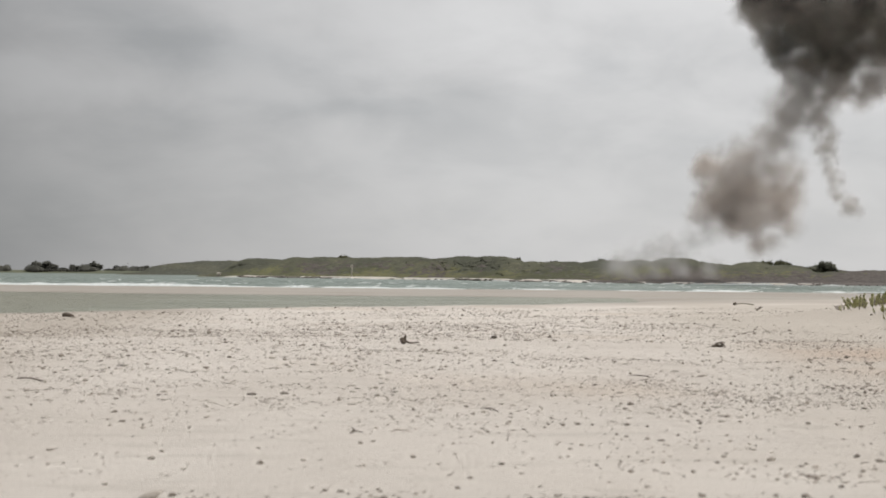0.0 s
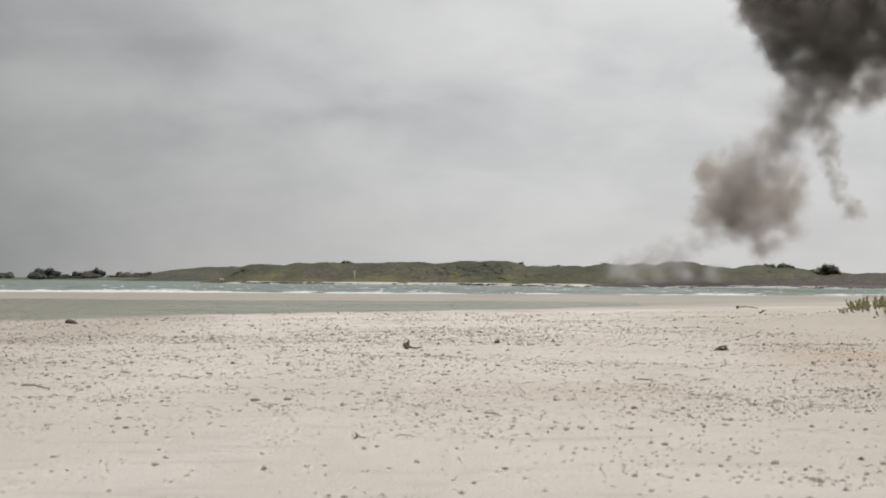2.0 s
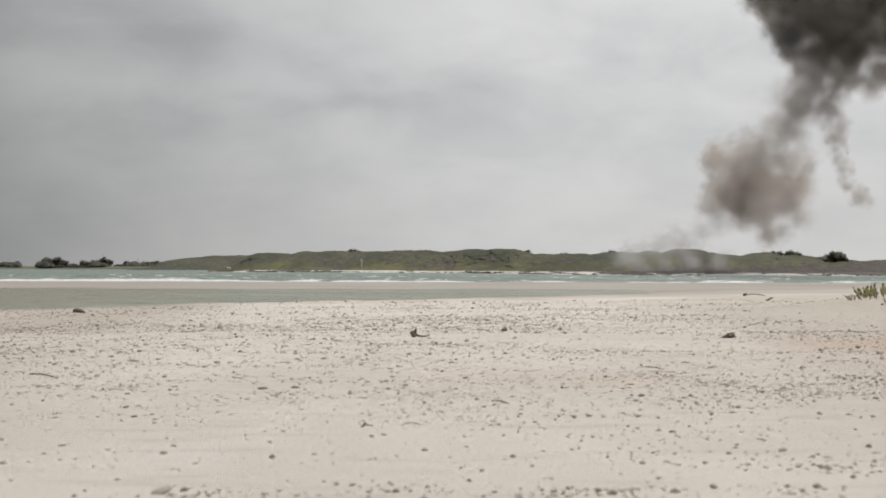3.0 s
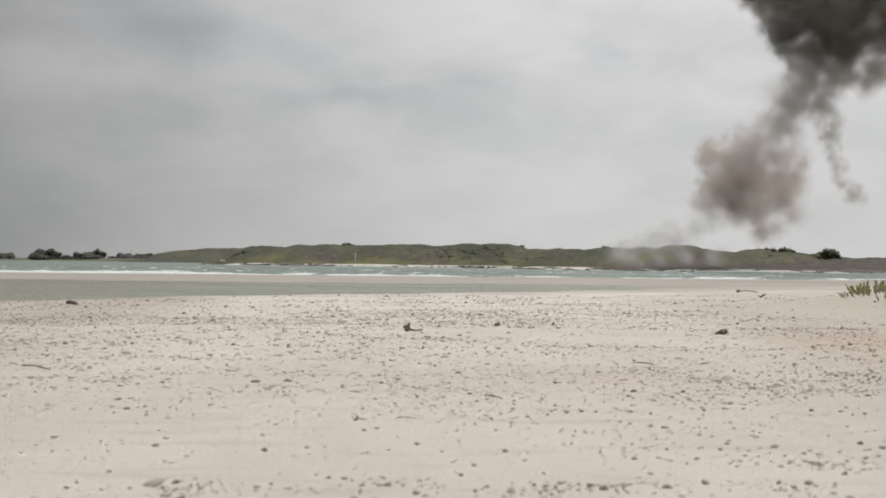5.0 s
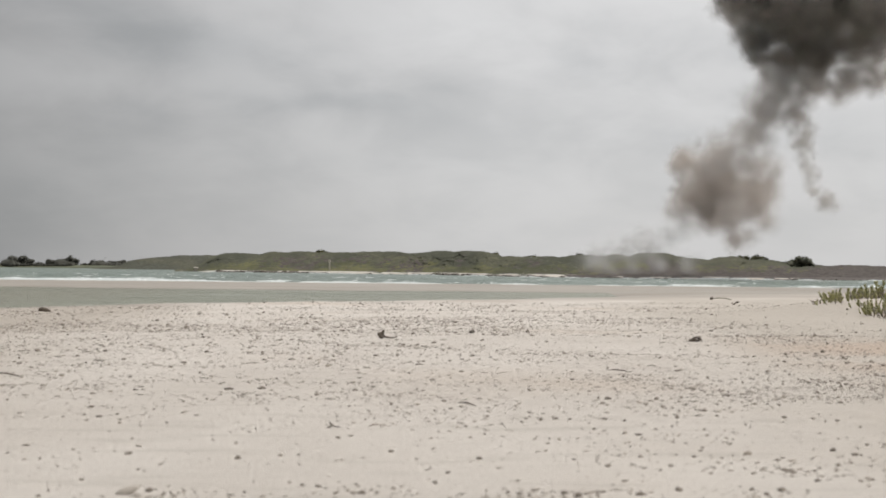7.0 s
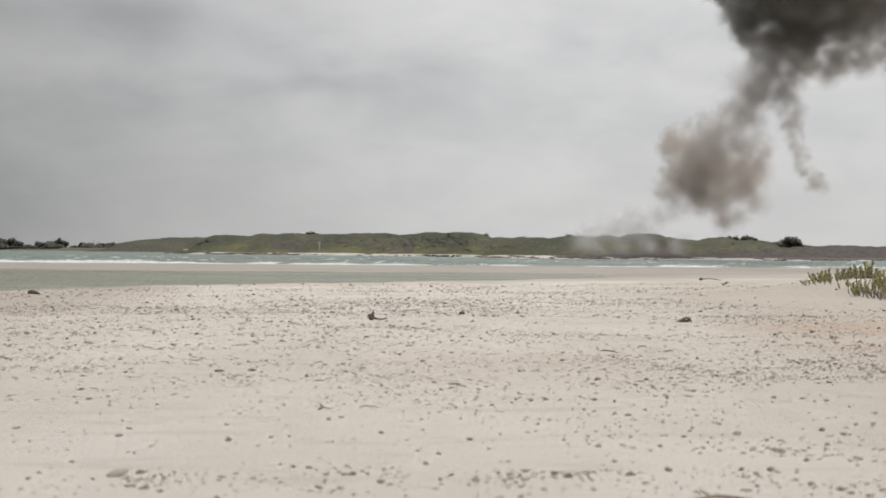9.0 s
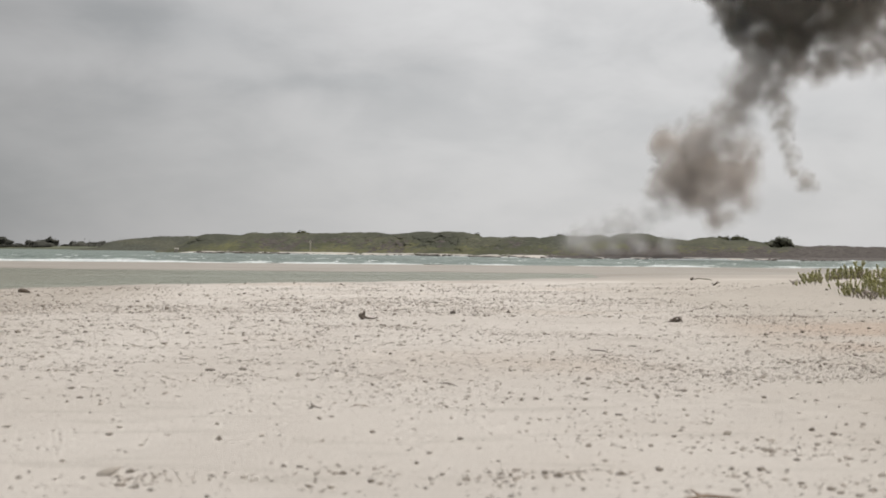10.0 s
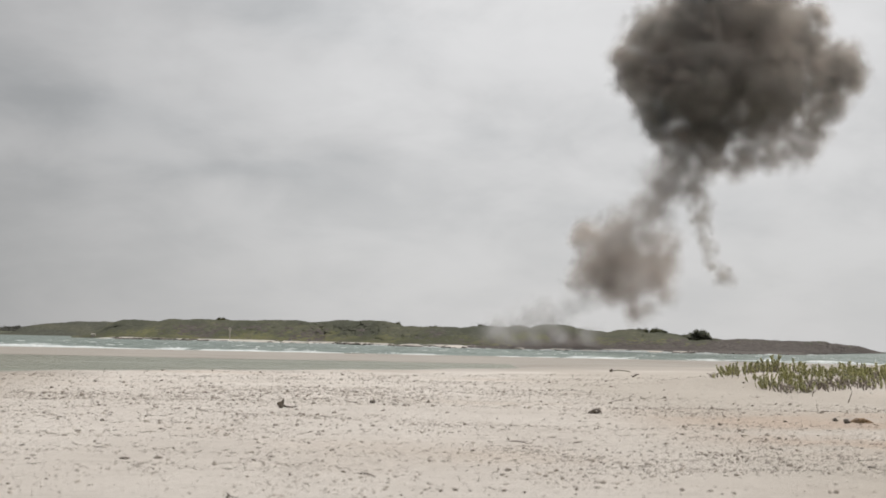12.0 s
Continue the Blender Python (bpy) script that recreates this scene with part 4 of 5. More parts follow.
def shoot_mesh(seed, high):
    rng = np.random.default_rng(seed)
    lean = Vector((rng.uniform(-0.25, 0.25), rng.uniform(-0.25, 0.25), 0))
    line = [lean * (t * t) * high + Vector((0, 0, high * t)) for t in (0, 0.35, 0.7, 1.0)]
    pieces, n = [], int(12 + high * 26)
    for k in range(n):
        t = 0.18 + 0.82 * k / n
        at = lean * (t * t) * high + Vector((0, 0, high * t))
        turn = k * 2.4 + rng.uniform(-0.3, 0.3)
        out = Vector((math.cos(turn), math.sin(turn), rng.uniform(1.0, 2.2))).normalized()
        pieces.append(leaf_piece(at, out, rng.uniform(0.050, 0.078) * (1.15 - 0.3 * t), rng.uniform(0.012, 0.019), Vector((0, 0, 1)) + out.cross(Vector((0, 0, 1)))))
    leaf_v, leaf_f = joined(pieces)
    stem_v, stem_f = tube([p[:] for p in [Vector((0, 0, -0.05))] + line], [0.008, 0.007, 0.006, 0.005, 0.003], 5)
    me = mesh_from("shoot", *joined([(leaf_v, leaf_f), (stem_v, stem_f)]), LEAF)
    me.materials.append(STEM)
    me.polygons.foreach_set("material_index", np.array([0] * len(leaf_f) + [1] * len(stem_f), dtype=np.int32))
    return me


SHOOTS = [shoot_mesh(80 + k, h) for k, h in enumerate((0.15, 0.19, 0.23, 0.30, 0.16, 0.26))]


def ground_at(x, y):
    return float(ground_height(np.array(x), np.array(y)))


def plant(x, y, wide, deep, count, seed, label, bare=10, tilt=0.0, grow=1.0):
    """A patch of upright leafy shoots rising from woody stems, wide across and deep along y."""
    rng = np.random.default_rng(seed)
    top = tagged(new("beach_plant"), label, "plant", "plants on the sand mound")
    top.location = (x, y, ground_at(x, y))
    for k in range(count):
        t, d = rng.uniform(0, 6.283), rng.random() ** 0.55
        t += 0.35 * math.sin(5 * t + seed)
        px, py = wide * d * math.cos(t), deep * d * math.sin(t) + tilt * wide * d * math.cos(t)
        ob = part("shoot", SHOOTS[rng.integers(6)], top)
        s = grow * (0.45 + 0.80 * rng.random() ** 1.4)
        ob.location = (px, py, ground_at(x + px, y + py) - top.location[2] - 0.01)
        lean = Matrix.Rotation(0.45 * px / wide * d + rng.uniform(-0.16, 0.16), 3, "Y") @ Matrix.Rotation(-0.5 * min(py, 0) / -deep * d + rng.uniform(-0.16, 0.16), 3, "X")
        ob.rotation_euler, ob.scale = (lean @ Matrix.Rotation(rng.uniform(0, 6.28), 3, "Z")).to_euler(), (s, s, s * rng.uniform(0.85, 1.15))
    for k in range(int(1.6 * bare)):
        px, py = wide * rng.uniform(-0.9, 0.9), deep * rng.uniform(-1.0, -0.3) + tilt * wide * rng.uniform(-0.6, 0.6)
        z = ground_at(x + px, y + py) - top.location[2]
        way = Vector((rng.uniform(-0.14, 0.14), rng.uniform(-0.05, 0.1), rng.uniform(0.08, 0.2)))
        bits = [tube([(px, py, z - 0.03), (px + way.x * 0.4, py + way.y * 0.5, z + way.z * 0.6), (px + way.x, py + way.y, z + way.z)], [0.013, 0.010, 0.005], 5),
                tube([(px + way.x * 0.4, py, z + way.z * 0.55), (px - way.x * 0.6, py, z + way.z * 1.1)], [0.008, 0.004], 5)]
        part("stem", mesh_from("stem", *joined(bits), STEM, True), top, "bare woody stem")
    return top


plant(10.5, 36.4, 0.7, 0.7, 42, 91, "sparse row of upright yellow-green shoots", 6, 0.9)
plant(11.35, 37.9, 0.9, 1.1, 80, 92, "upright fleshy yellow-green shoots on the mound's crest", 10, 0.4)
plant(11.95, 37.7, 0.75, 0.7, 60, 98, "tall upright yellow-green shoots on top of the mound", 8, 0.0, 1.35)
plant(10.75, 33.0, 0.72, 1.9, 130, 93, "dense fleshy green plant on the mound's slope", 34)
plant(11.8, 33.8, 0.65, 2.3, 84, 94, "low fleshy green plant with bare grey stems", 44)
plant(12.75, 34.0, 0.85, 2.6, 160, 95, "dense fleshy green plant on the mound's broad slope", 34)
plant(14.0, 35.4, 0.95, 2.6, 165, 96, "dense bushy green plant on the mound's slope", 26)
plant(15.5, 37.2, 1.0, 2.4, 110, 97, "dense fleshy green plant on the mound's far flank", 14)


# ---- driftwood, stones and shells ----
def laid(name, pieces, material, x, y, label, category, turn=0.0, sink=0.0):
    ob = new(name, mesh_from(name, *joined(pieces), material, True))
    ob.location, ob.rotation_euler = (x, y, ground_at(x, y) - sink), (0, 0, turn)
    return tagged(ob, label, category)


def knot(at, size, seed, flat=0.8):
    rng = np.random.default_rng(seed)
    return clumps(np.array([at], dtype=float), np.array([size]), ICO[2], 0.25, flat, rng)


root = tagged(new("driftwood"), "dark driftwood root stub with one thin branch", "driftwood")
root.location = (-0.51, 19.38, ground_at(-0.51, 19.38))
part("stub", mesh_from("stub", *joined([knot((0, 0, 0.025), 0.040, 1, 0.9), knot((-0.022, 0.01, 0.058), 0.030, 2, 1.0), tube([(0, 0, 0.02), (0.012, 0, 0.075), (0.028, 0.0, 0.118)], [0.030, 0.022, 0.012])]), DRIFT), root, "knotted root stub")
part("branch", mesh_from("branch", *tube([(0.0, 0, 0.05), (0.06, 0, 0.022), (0.13, 0.01, 0.014), (0.21, 0.02, 0.024)], [0.018, 0.014, 0.011, 0.006]), DRIFT, True), root)
laid("driftwood_log", [tube([(-0.14, 0, 0.06), (-0.05, 0, 0.07), (0.07, 0, 0.045), (0.16, 0, 0.01)], [0.05, 0.062, 0.05, 0.03], 9), knot((-0.11, 0, 0.06), 0.06, 3)], DRIFT, -10.46, 40.56, "short dark driftwood log near the lagoon edge", "driftwood")
laid("driftwood_lump", [knot((0.01, 0, 0.025), 0.05, 4, 0.8), knot((0.05, 0.02, 0.02), 0.04, 5, 0.7), knot((-0.05, 0.0, 0.012), 0.032, 6, 0.6), tube([(-0.11, 0, 0.004), (-0.03, 0, 0.05), (0.03, 0, 0.082), (0.085, 0, 0.055), (0.125, 0, 0.01)], [0.008, 0.018, 0.015, 0.016, 0.008]),
                        tube([(-0.07, -0.02, 0.0), (-0.02, -0.03, 0.035), (0.07, -0.02, 0.04)], [0.01, 0.013, 0.008]), tube([(0.0, 0, 0.05), (-0.025, 0, 0.095)], [0.014, 0.005]), tube([(0.04, -0.03, 0.03), (0.10, -0.05, 0.07)], [0.012, 0.004]), tube([(-0.04, 0, 0.02), (-0.10, -0.02, 0.045)], [0.010, 0.004]),
                        tube([(0.05, 0, 0.06), (0.07, 0, 0.105)], [0.010, 0.004])], DRIFT, 3.66, 19.25, "lumpy dark piece of weathered wood on sand", "driftwood").scale = (0.8, 0.8, 0.75)
laid("twig", [tube([(-0.012, 0, -0.01), (0.0, 0, 0.018), (-0.008, 0, 0.026), (-0.014, 0, 0.038)], [0.004, 0.006, 0.003, 0.0015]), tube([(0, 0, 0.016), (0.02, 0, 0.008), (0.05, 0.01, 0.002)], [0.004, 0.003, 0.0015]), tube([(0, 0, 0.012), (-0.022, -0.01, 0.0)], [0.006, 0.003])], DRIFT, -0.48, 8.0, "small dark forked twig sticking out of sand", "twig")
laid("stick", [tube([(-0.06, 0, 0.0), (-0.03, 0, 0.012), (0.0, 0, 0.011), (0.06, 0, 0.0)], [0.001, 0.0025, 0.002, 0.001])], BRANCH, -0.22, 8.1, "thin curved brown stick half buried in sand", "stick")
laid("stick", [tube([(-0.06, 0.1, 0.004), (0.0, 0, 0.014), (0.05, -0.12, 0.004)], [0.003, 0.0045, 0.002])], DRIFT, 0.32, 9.5, "short grey stick lying on sand", "stick")
laid("stick", [tube([(-0.1, 0.0, 0.004), (0.0, 0.02, 0.012), (0.1, 0.0, 0.004)], [0.004, 0.006, 0.004])], DRIFT, 1.81, 13.4, "thin grey stick lying on sand", "stick")
laid("stick", [tube([(-0.14, 0.1, 0.01), (0.0, 0.0, 0.02), (0.14, -0.15, 0.006)], [0.004, 0.006, 0.003])], DRIFT, -3.34, 11.8, "thin grey stick lying on sand", "stick")
laid("driftwood_branch", [tube([(-0.2, -0.12, 0.01), (-0.09, -0.03, 0.016), (0.0, 0.02, 0.022), (0.08, 0.0, 0.018), (0.17, -0.04, 0.008)], [0.004, 0.006, 0.0065, 0.006, 0.003]), tube([(-0.02, 0.01, 0.022), (-0.045, 0.03, 0.034), (-0.055, 0.05, 0.046)], [0.005, 0.0035, 0.0015])], BRANCH, 1.08, 5.04, "brown curved branch with a side twig on sand", "branch")
laid("driftwood_branch", [tube([(-0.2, -0.3, 0.02), (0.0, 0.0, 0.05), (0.22, 0.3, 0.09)], [0.03, 0.035, 0.02])], DRIFT, 11.9, 48.5, "short grey branch lying on the upper beach", "branch")
laid("driftwood_branch", [tube([(-0.12, 0, 0.0), (0, 0, 0.10), (0.05, 0, 0.16)], [0.03, 0.03, 0.012]), tube([(0, 0, 0.08), (0.14, 0, 0.13)], [0.02, 0.01])], DRIFT, 12.38, 56.6, "short forked branch standing in wet sand", "branch")
wood = tagged(new("driftwood"), "dark stump with a pale log at the wet sand's edge", "driftwood")
wood.location = (14.75, 73.3, ground_at(14.75, 73.3))
part("stump", mesh_from("stump", *joined([knot((0, 0, 0.05), 0.09, 8, 0.8), knot((0.06, 0, 0.10), 0.05, 18, 0.9)]), DRIFT), wood, "dark broken stump")
part("log", mesh_from("log", *tube([(0.05, 0, 0.05), (0.4, 0.05, 0.10), (0.8, 0.1, 0.07), (1.1, 0.1, 0.0)], [0.03, 0.04, 0.035, 0.02]), POST, True), wood, "pale bleached log")
laid("stick", [tube([(-0.05, 0, -0.03), (0.0, 0, 0.10), (0.05, 0.0, 0.23)], [0.012, 0.010, 0.006])], STEM, 9.80, 26.3, "thin upright dead stick in the sand", "stick")
laid("twig", [tube([(0, 0, -0.02), (0.0, 0, 0.06), (-0.07, 0, 0.16)], [0.010, 0.008, 0.004]), tube([(0, 0, 0.05), (0.09, 0, 0.15)], [0.008, 0.004]), tube([(0.02, 0, 0.07), (0.03, 0, 0.17)], [0.006, 0.003])], STEM, 10.05, 29.1, "small forked dead twig below the plants", "twig")
for x, y, k in ((6.62, 18.30, 0.034), (6.60, 17.85, 0.042)):
    laid("stone", [knot((0, 0, 0.45 * k), k, 16 + int(k * 900), 0.75), knot((0.6 * k, 0, 0.3 * k), 0.6 * k, 17, 0.7)], ROCK, x, y, "dark lumpy stone beside dry seaweed", "stone")


def weed_strand(k):
    """One thin strand of the tangle, arching out of its heart."""
    t, rise = k * 2.4, 0.02 + 0.05 * math.sin(k * 1.7) ** 2
    reach = 0.07 + 0.09 * (0.5 + 0.5 * math.sin(k * 5.3))
    c, n = math.cos(t), math.sin(t)
    return tube([(0.02 * c, 0.02 * n, 0.004), (0.5 * reach * c, 0.3 * reach * n, rise), (reach * c, 0.6 * reach * n, 0.4 * rise), (1.15 * reach * c, 0.7 * reach * n, 0.0)], [0.003, 0.0045, 0.0035, 0.002], 5)


laid("seaweed_clump", [knot((0, 0, 0.004), 0.026, 9, 0.5), knot((0.045, 0.02, 0.002), 0.018, 10, 0.5)] + [weed_strand(k) for k in range(64)], WEED, 6.85, 18.0, "tangle of dry brown seaweed on sand", "seaweed")
v, f = ICO[2]
laid("shell", [(v * np.array([0.046, 0.03, 0.007]) * (1 + 0.3 * v[:, 1:2]) + np.stack([0 * v[:, 0], 0 * v[:, 0], 0.012 + 0.014 * v[:, 0] + 0.012 * v[:, 1]], 1), f)], SHELL, -1.12, 5.62, "broken grey clam shell half sunk in sand", "shell", 0.1)

laid("stone", [knot((0, 0, 0.018), 0.038, 14, 0.75), knot((0.02, 0, 0.03), 0.02, 15, 0.8)], ROCK, 0.77, 21.51, "dark lumpy stone alone on a bare drift", "stone")

# single stones: across, ahead, half-width
STONES_NEAR = (
    (-0.72, 5.59, 0.015), (-0.48, 5.45, 0.011), (-0.57, 5.63, 0.011), (-0.89, 5.22, 0.017), (0.42, 5.37, 0.013), (0.41, 5.98, 0.011),
    (0.44, 6.99, 0.010), (0.45, 7.73, 0.012), (-0.01, 5.18, 0.011), (1.01, 5.47, 0.010), (1.24, 6.98, 0.012), (2.10, 6.39, 0.016),
    (1.32, 6.49, 0.015), (2.12, 8.42, 0.014), (1.60, 9.38, 0.013), (1.61, 9.55, 0.019))
STONES_BEYOND = (
    (-2.33, 11.73, 0.023), (-2.22, 11.36, 0.018), (-2.05, 10.52, 0.025), (-1.40, 10.71, 0.042), (-1.17, 10.82, 0.034), (-3.67, 16.79, 0.034),
    (-3.94, 22.82, 0.045), (1.62, 20.87, 0.049), (-2.28, 10.17, 0.024), (0.74, 15.07, 0.021), (3.40, 16.96, 0.026),
    (3.62, 14.83, 0.021), (3.73, 15.01, 0.021), (4.62, 16.86, 0.027), (3.58, 12.28, 0.020), (6.99, 19.19, 0.028))
LUMPS = [rock_mesh("stone", 120 + k, SHELL_ONE, 0.75, 2) for k in range(5)]
for k, (x, y, s) in enumerate(STONES_NEAR + STONES_BEYOND):
    ob = new("stone", LUMPS[k % 5])
    ob.location, ob.rotation_euler, ob.scale = (x, y, ground_at(x, y) + 0.15 * s), (0, 0, 0.3 * math.sin(k * 7.0)), (s * 0.82, s * 0.7, s * 0.36)
    tagged(ob, "dark worn stone on the sand", "stone", "stones on the beach")


def debris_density(x, y):
    """Where the beach is strewn: patches and wind rows, with bare drifts between."""
    r = np.hypot(x, y)
    patch = fbm(x / 4.2 + 21, y / 6.0 + 5, 3)
    dens = 0.22 + 0.58 * smooth(patch, -0.16, 0.08)
    row = fbm((x + 0.5 * y) / 1.9 + 3, (y - 0.2 * x) / 0.8 + 60, 4)
    fleck = fbm(x / 0.30 + 8, y / 0.42 + 90, 2)
    far = smooth(r, 13, 24)
    dens = dens * ((0.30 + 0.70 * smooth(row, -0.14, 0.10)) * (1 - far) + far * (0.35 + 0.55 * smooth(fbm(x / 1.3 + 2, y / 7 + 40, 3), -0.12, 0.12))) * (0.45 + 0.75 * smooth(fleck, -0.10, 0.14))
    dens = dens * (0.40 + 0.60 * smooth(r, 7.5, 10.0)) * (1 - 0.88 * smooth(r, 6.3, 7.2) * (1 - smooth(r, 7.5, 8.8)) * (1 - 0.6 * smooth(x / r, 0.02, 0.2)) * (1 - 0.6 * smooth(-x / r, 0.12, 0.25))) * (1 - 0.35 * (1 - smooth(r, 5.8, 6.8)))
    dens = dens * (1 - (1 - smooth(r, 6.0, 7.5)) * (1 - 1.3 * smooth(fbm(x / 1.1 + 31, y / 0.6 + 77, 3), -0.05, 0.16)))
    dens = dens * (1 - 0.25 * smooth(r, 18, 45))
    bare = (1 - smooth(np.hypot((x - 1.3) / 2.6, (y - 19.4) / 1.4), 0.6, 1.2))
    slope = (1 - smooth(np.hypot((x - 10.5) / 5.0, (y - 31.0) / 8.0), 0.7, 1.1))
    drift = 1 - smooth(np.hypot((x - 2.7) / 2.2, (y - 17.5) / 1.2), 0.6, 1.15)
    hollow = 1 - smooth(np.hypot((x - 2.95 - 0.3 * (y - 8.9)) / 1.15, (y - 8.9) / 1.5), 0.65, 1.1)
    rows = smooth(x, 3.0, 4.6) * smooth(y, 11.5, 13.5) * (1 - smooth(y, 20.5, 22.0))
    dens = dens * (1 + rows * (0.55 * smooth(fbm(x / 2.2 + 6, y / 0.9 + 19, 3), -0.02, 0.14) - 0.55))
    dens = dens * (1 - 0.55 * np.exp(-((y - 14.2) / 3.0) ** 2) * smooth(x, -0.5, 2.0))
    return dens * (1 - 0.9 * bare) * (1 - 0.97 * slope) * (1 - 0.85 * drift) * (1 - 0.88 * hollow)


def litter(points, sizes, template, rng, long=2.6, tall=1.0):
    """Flat, long fragments lying roughly across the wind, joined."""
    v, f = template
    n, k = len(points), len(v)
    shape = v[None] * (1 + 0.3 * (rng.random((n, k, 1)) * 2 - 1))
    shape = shape * np.stack([rng.uniform(0.9, long, n), rng.uniform(0.5, 1.1, n), tall * rng.uniform(0.35, 1.3 - 0.2 * long, n)], 1)[:, None] * sizes[:, None, None]
    turn = rng.normal(0.3, 0.45, n)
    c, s = np.cos(turn)[:, None], np.sin(turn)[:, None]
    x, y = shape[:, :, 0] * c - shape[:, :, 1] * s, shape[:, :, 0] * s + shape[:, :, 1] * c
    lift = shape[:, :, 2] + 0.10 * shape[:, :, 0] * rng.uniform(-1, 1, (n, 1))
    verts = np.stack([x, y, lift], 2) + points[:, None]
    return verts.reshape(-1, 3), (f[None] + (np.arange(n) * k)[:, None, None]).reshape(-1, 3)


def build_debris():
    rng = np.random.default_rng(141)
    # the stones and broken shells that one can tell apart, thinning out with distance
    n = 84000
    a = np.radians(rng.uniform(-25, 25, n))
    r = 1 / rng.uniform(1 / 62, 1 / 4.7, n)
    x, y = r * np.sin(a), r * np.cos(a)
    dens = debris_density(x, y)
    keep = (rng.random(n) < 0.72 * np.minimum(dens, 0.52) ** 1.25 * (1 + 0.8 * (1 - smooth(r, 5.9, 6.4)) * smooth(fbm(x / 0.5 + 3, y / 0.4, 2), -0.04, 0.08)) * (1 - 0.82 * smooth(r, 5.9, 6.4) * (1 - smooth(r, 8.6, 10.0)) * (1 - smooth(x / r, 0.03, 0.12))) * (1 + 1.6 * smooth(x / r, 0.06, 0.14) * (1 - smooth(r, 8.5, 10.5))) * (1 - 0.40 * np.exp(-((r - 11.8) / 1.6) ** 2)) * (1 + 0.9 * smooth(r, 12.5, 15.0) * (1 - smooth(x / r, 0.02, 0.12))) + 0.008) & (y < lagoon_edge(x) - 1)
    x, y, r, dens = x[keep], y[keep], r[keep], dens[keep]
    order = np.argsort(r)
    x, y, r, dens = x[order], y[order], r[order], dens[order]
    size = np.exp(rng.normal(np.log(0.0036 + 0.00036 * r), 0.52, len(x)))
    size = np.minimum(size, 0.011 + 0.0008 * r)
    z = ground_height(x, y)
    kinds = [rock_mesh("shell_fragment", 150 + k, SHELL_ONE, 0.6, 1) for k in range(8)]
    for k in range(280):
        ob = new("shell_fragment", kinds[k % 8])
        s = size[k]
        ob.location, ob.rotation_euler, ob.scale = (x[k], y[k], z[k] + 0.08 * s), (rng.uniform(-0.3, 0.3), rng.uniform(-0.3, 0.3), rng.normal(0.2, 0.6)), (s * rng.uniform(0.8, 1.5), s * rng.uniform(0.6, 0.9), s * rng.uniform(0.3, 0.65))
        tagged(ob, "small worn shell fragment on sand", "shell", "shell fragments on the beach")
    rest = slice(280, None)
    # a wrack line at the foot of the mound, and one loose heap nearer by
    wx = rng.uniform(4.3, 9.5, 260)
    wy = 21.0 + 0.2 * (wx - 4.6) + 0.25 * np.sin(wx * 2.1) + rng.normal(0, 0.22, 260)
    hx, hy = 3.5 + rng.normal(0, 0.22, 70), 11.75 + rng.normal(0, 0.42, 70)
    cx, cy = np.concatenate([x[rest], wx, hx]), np.concatenate([y[rest], wy, hy])
    cs = np.concatenate([size[rest], np.exp(rng.normal(np.log(0.0115), 0.38, 260)), np.exp(rng.normal(np.log(0.0095), 0.35, 70))])
    chunks = litter(np.stack([cx, cy, ground_height(cx, cy) + 0.12 * cs], 1), cs, ICO[1], rng, 1.5)
    tagged(new("shell_chunks", mesh_from("shell_chunks", *chunks, CHUNK)), "coarse brown-grey shell and wood chunks in drifts", "shells", kind="stuff")
    # finer fragments between them
    n = 120000
    a, r = np.radians(rng.uniform(-25, 25, n)), 4.6 * (62 / 4.6) ** (rng.random(n) ** 0.72)
    x, y = r * np.sin(a), r * np.cos(a)
    keep = (rng.random(n) < debris_density(x, y)) & (y < lagoon_edge(x) - 1)
    x, y, r = x[keep], y[keep], r[keep]
    size = np.exp(rng.normal(np.log(0.0036 + 0.0042 * smooth(r, 7, 20) + 0.0085 * smooth(r, 18, 45)), 0.45, len(x)))
    p = np.stack([x, y, ground_height(x, y) + 0.1 * size], 1)
    pale = rng.random(len(p)) < 0.25 + 0.20 * smooth(r, 14, 32)
    for pick, mat, label, name in ((~pale, SHELL, "scattered grey shell and wood fragments", "shell_litter"), (pale, PALE, "scattered bleached shell fragments", "pale_shell_litter")):
        tagged(new(name, mesh_from(name, *litter(p[pick], size[pick], OCTA, rng, 1.7), mat)), label, "shells", kind="stuff")


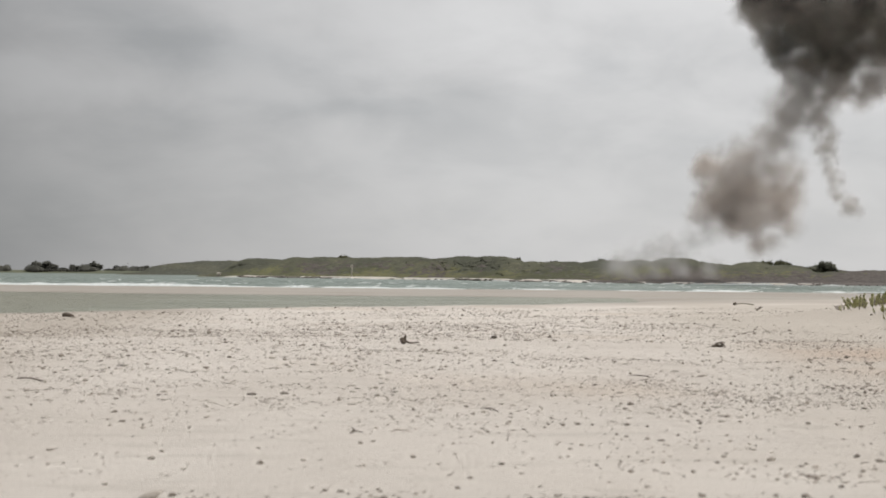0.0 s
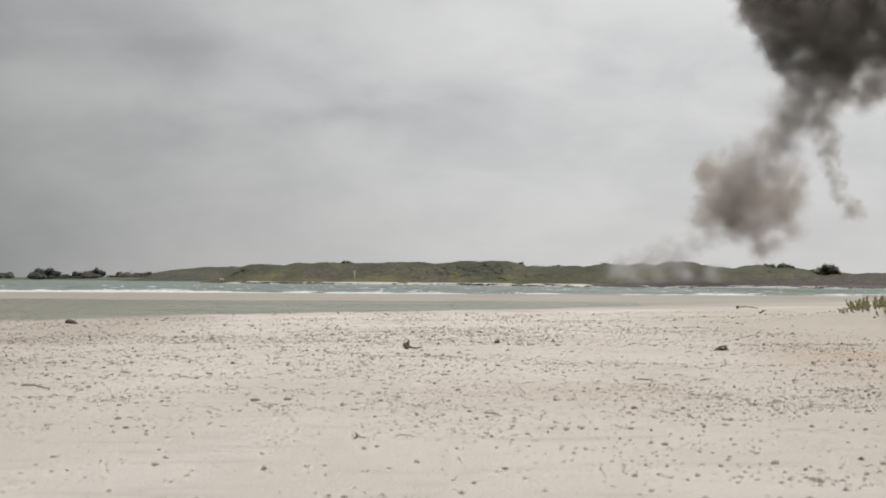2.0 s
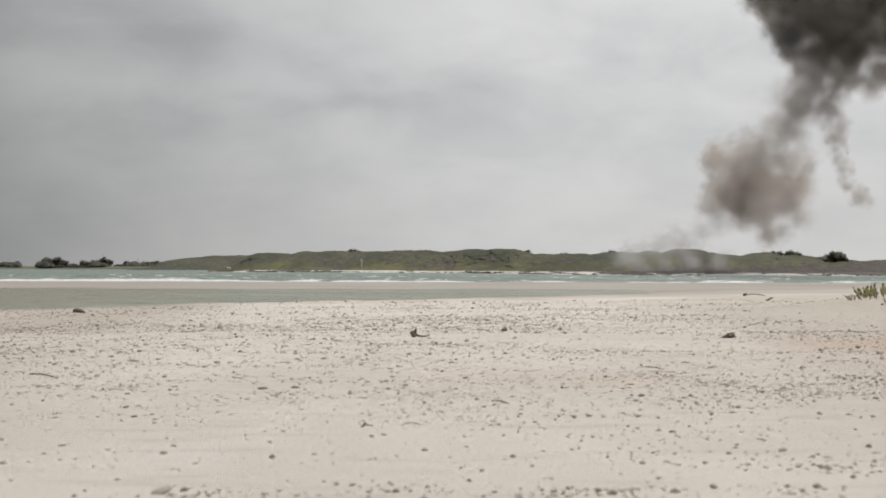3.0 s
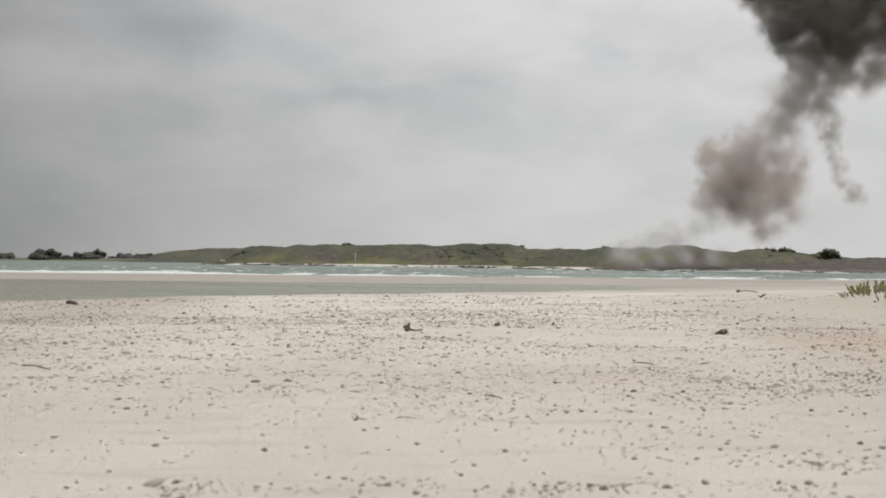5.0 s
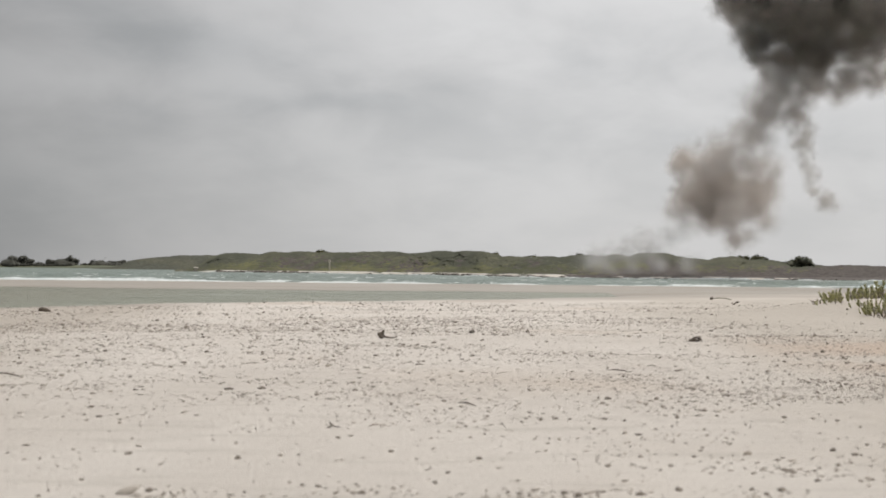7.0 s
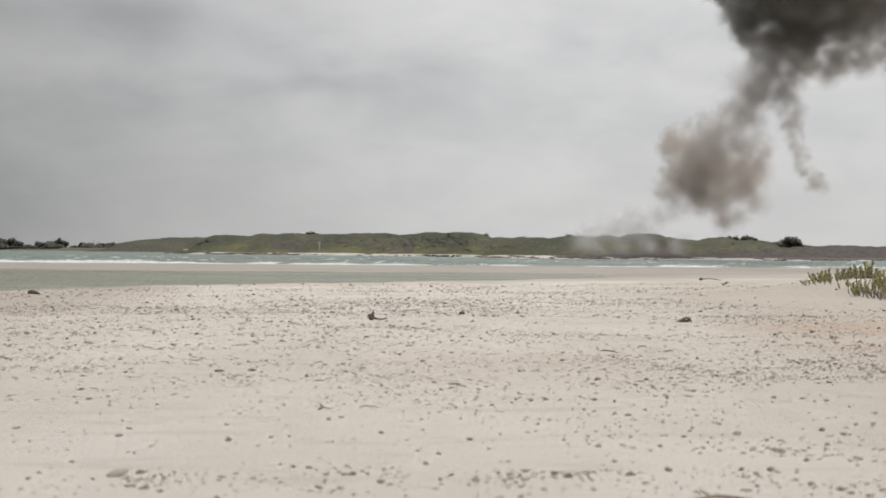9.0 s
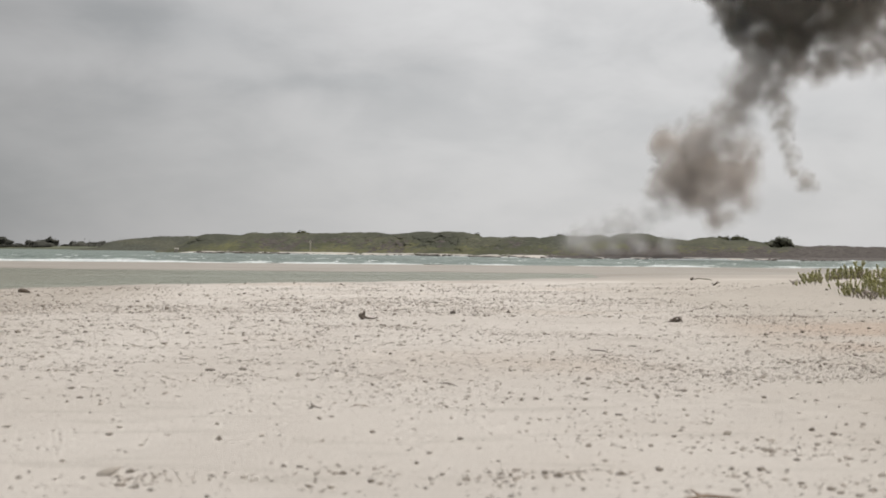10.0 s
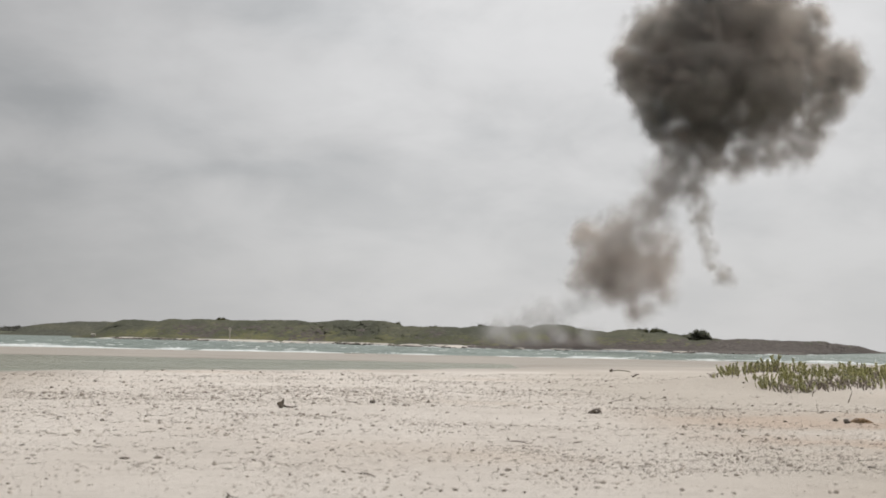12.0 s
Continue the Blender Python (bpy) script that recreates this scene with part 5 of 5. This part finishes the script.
def build_sand_lumps():
    """Small crusts and lumps of sand itself, thrown up between the shells."""
    rng = np.random.default_rng(181)
    n = 110000
    a = np.radians(rng.uniform(-25, 25, n))
    r = 1 / rng.uniform(1 / 64, 1 / 6.0, n)
    x, y = r * np.sin(a), r * np.cos(a)
    keep = (rng.random(n) < 0.62 * np.minimum(debris_density(x, y), 0.55) * smooth(r, 7.5, 12) * (1 + 0.7 * (1 - smooth(x / r, 0.02, 0.12)))) & (y < lagoon_edge(x) - 0.5)
    x, y, r = x[keep], y[keep], r[keep]
    size = np.exp(rng.normal(np.log(0.006 + 0.00055 * r), 0.40, len(x)))
    p = np.stack([x, y, ground_height(x, y) + 0.05 * size], 1)
    tagged(new("sand_lumps", mesh_from("sand_lumps", *litter(p, size, OCTA, rng, 1.6, 0.6), SAND, True)), "small crusted lumps of pale sand", "sand", kind="stuff")


def build_crumbs():
    """Fine grit and shell crumbs, too small to count."""
    rng = np.random.default_rng(171)
    n = 80000
    a, r = np.radians(rng.uniform(-24, 24, n)), 4.6 * (58 / 4.6) ** (rng.random(n) ** 0.6)
    x, y = r * np.sin(a), r * np.cos(a)
    keep = (rng.random(n) < 0.25 + debris_density(x, y)) & (y < lagoon_edge(x) - 1)
    x, y, r = x[keep], y[keep], r[keep]
    size = rng.uniform(0.6, 1.4, len(x)) * (0.0022 + 0.006 * smooth(r, 6, 26))
    corner = np.array([(1.4, 0, -0.3), (-0.7, 0.9, -0.3), (-0.7, -0.9, -0.3), (0, 0, 0.7)])
    turn = rng.random(len(x)) * 6.283
    c, s = np.cos(turn)[:, None], np.sin(turn)[:, None]
    shape = corner[None] * size[:, None, None]
    verts = np.stack([shape[:, :, 0] * c - shape[:, :, 1] * s + x[:, None], shape[:, :, 0] * s + shape[:, :, 1] * c + y[:, None], shape[:, :, 2] + ground_height(x, y)[:, None]], 2)
    faces = np.array([(0, 1, 3), (1, 2, 3), (2, 0, 3), (0, 2, 1)])[None] + (np.arange(len(x)) * 4)[:, None, None]
    tagged(new("shell_grit", mesh_from("shell_grit", verts.reshape(-1, 3), faces.reshape(-1, 3), GRIT)), "fine shell grit strewn over the sand", "shells", kind="stuff")


build_debris()
build_sand_lumps()
build_crumbs()
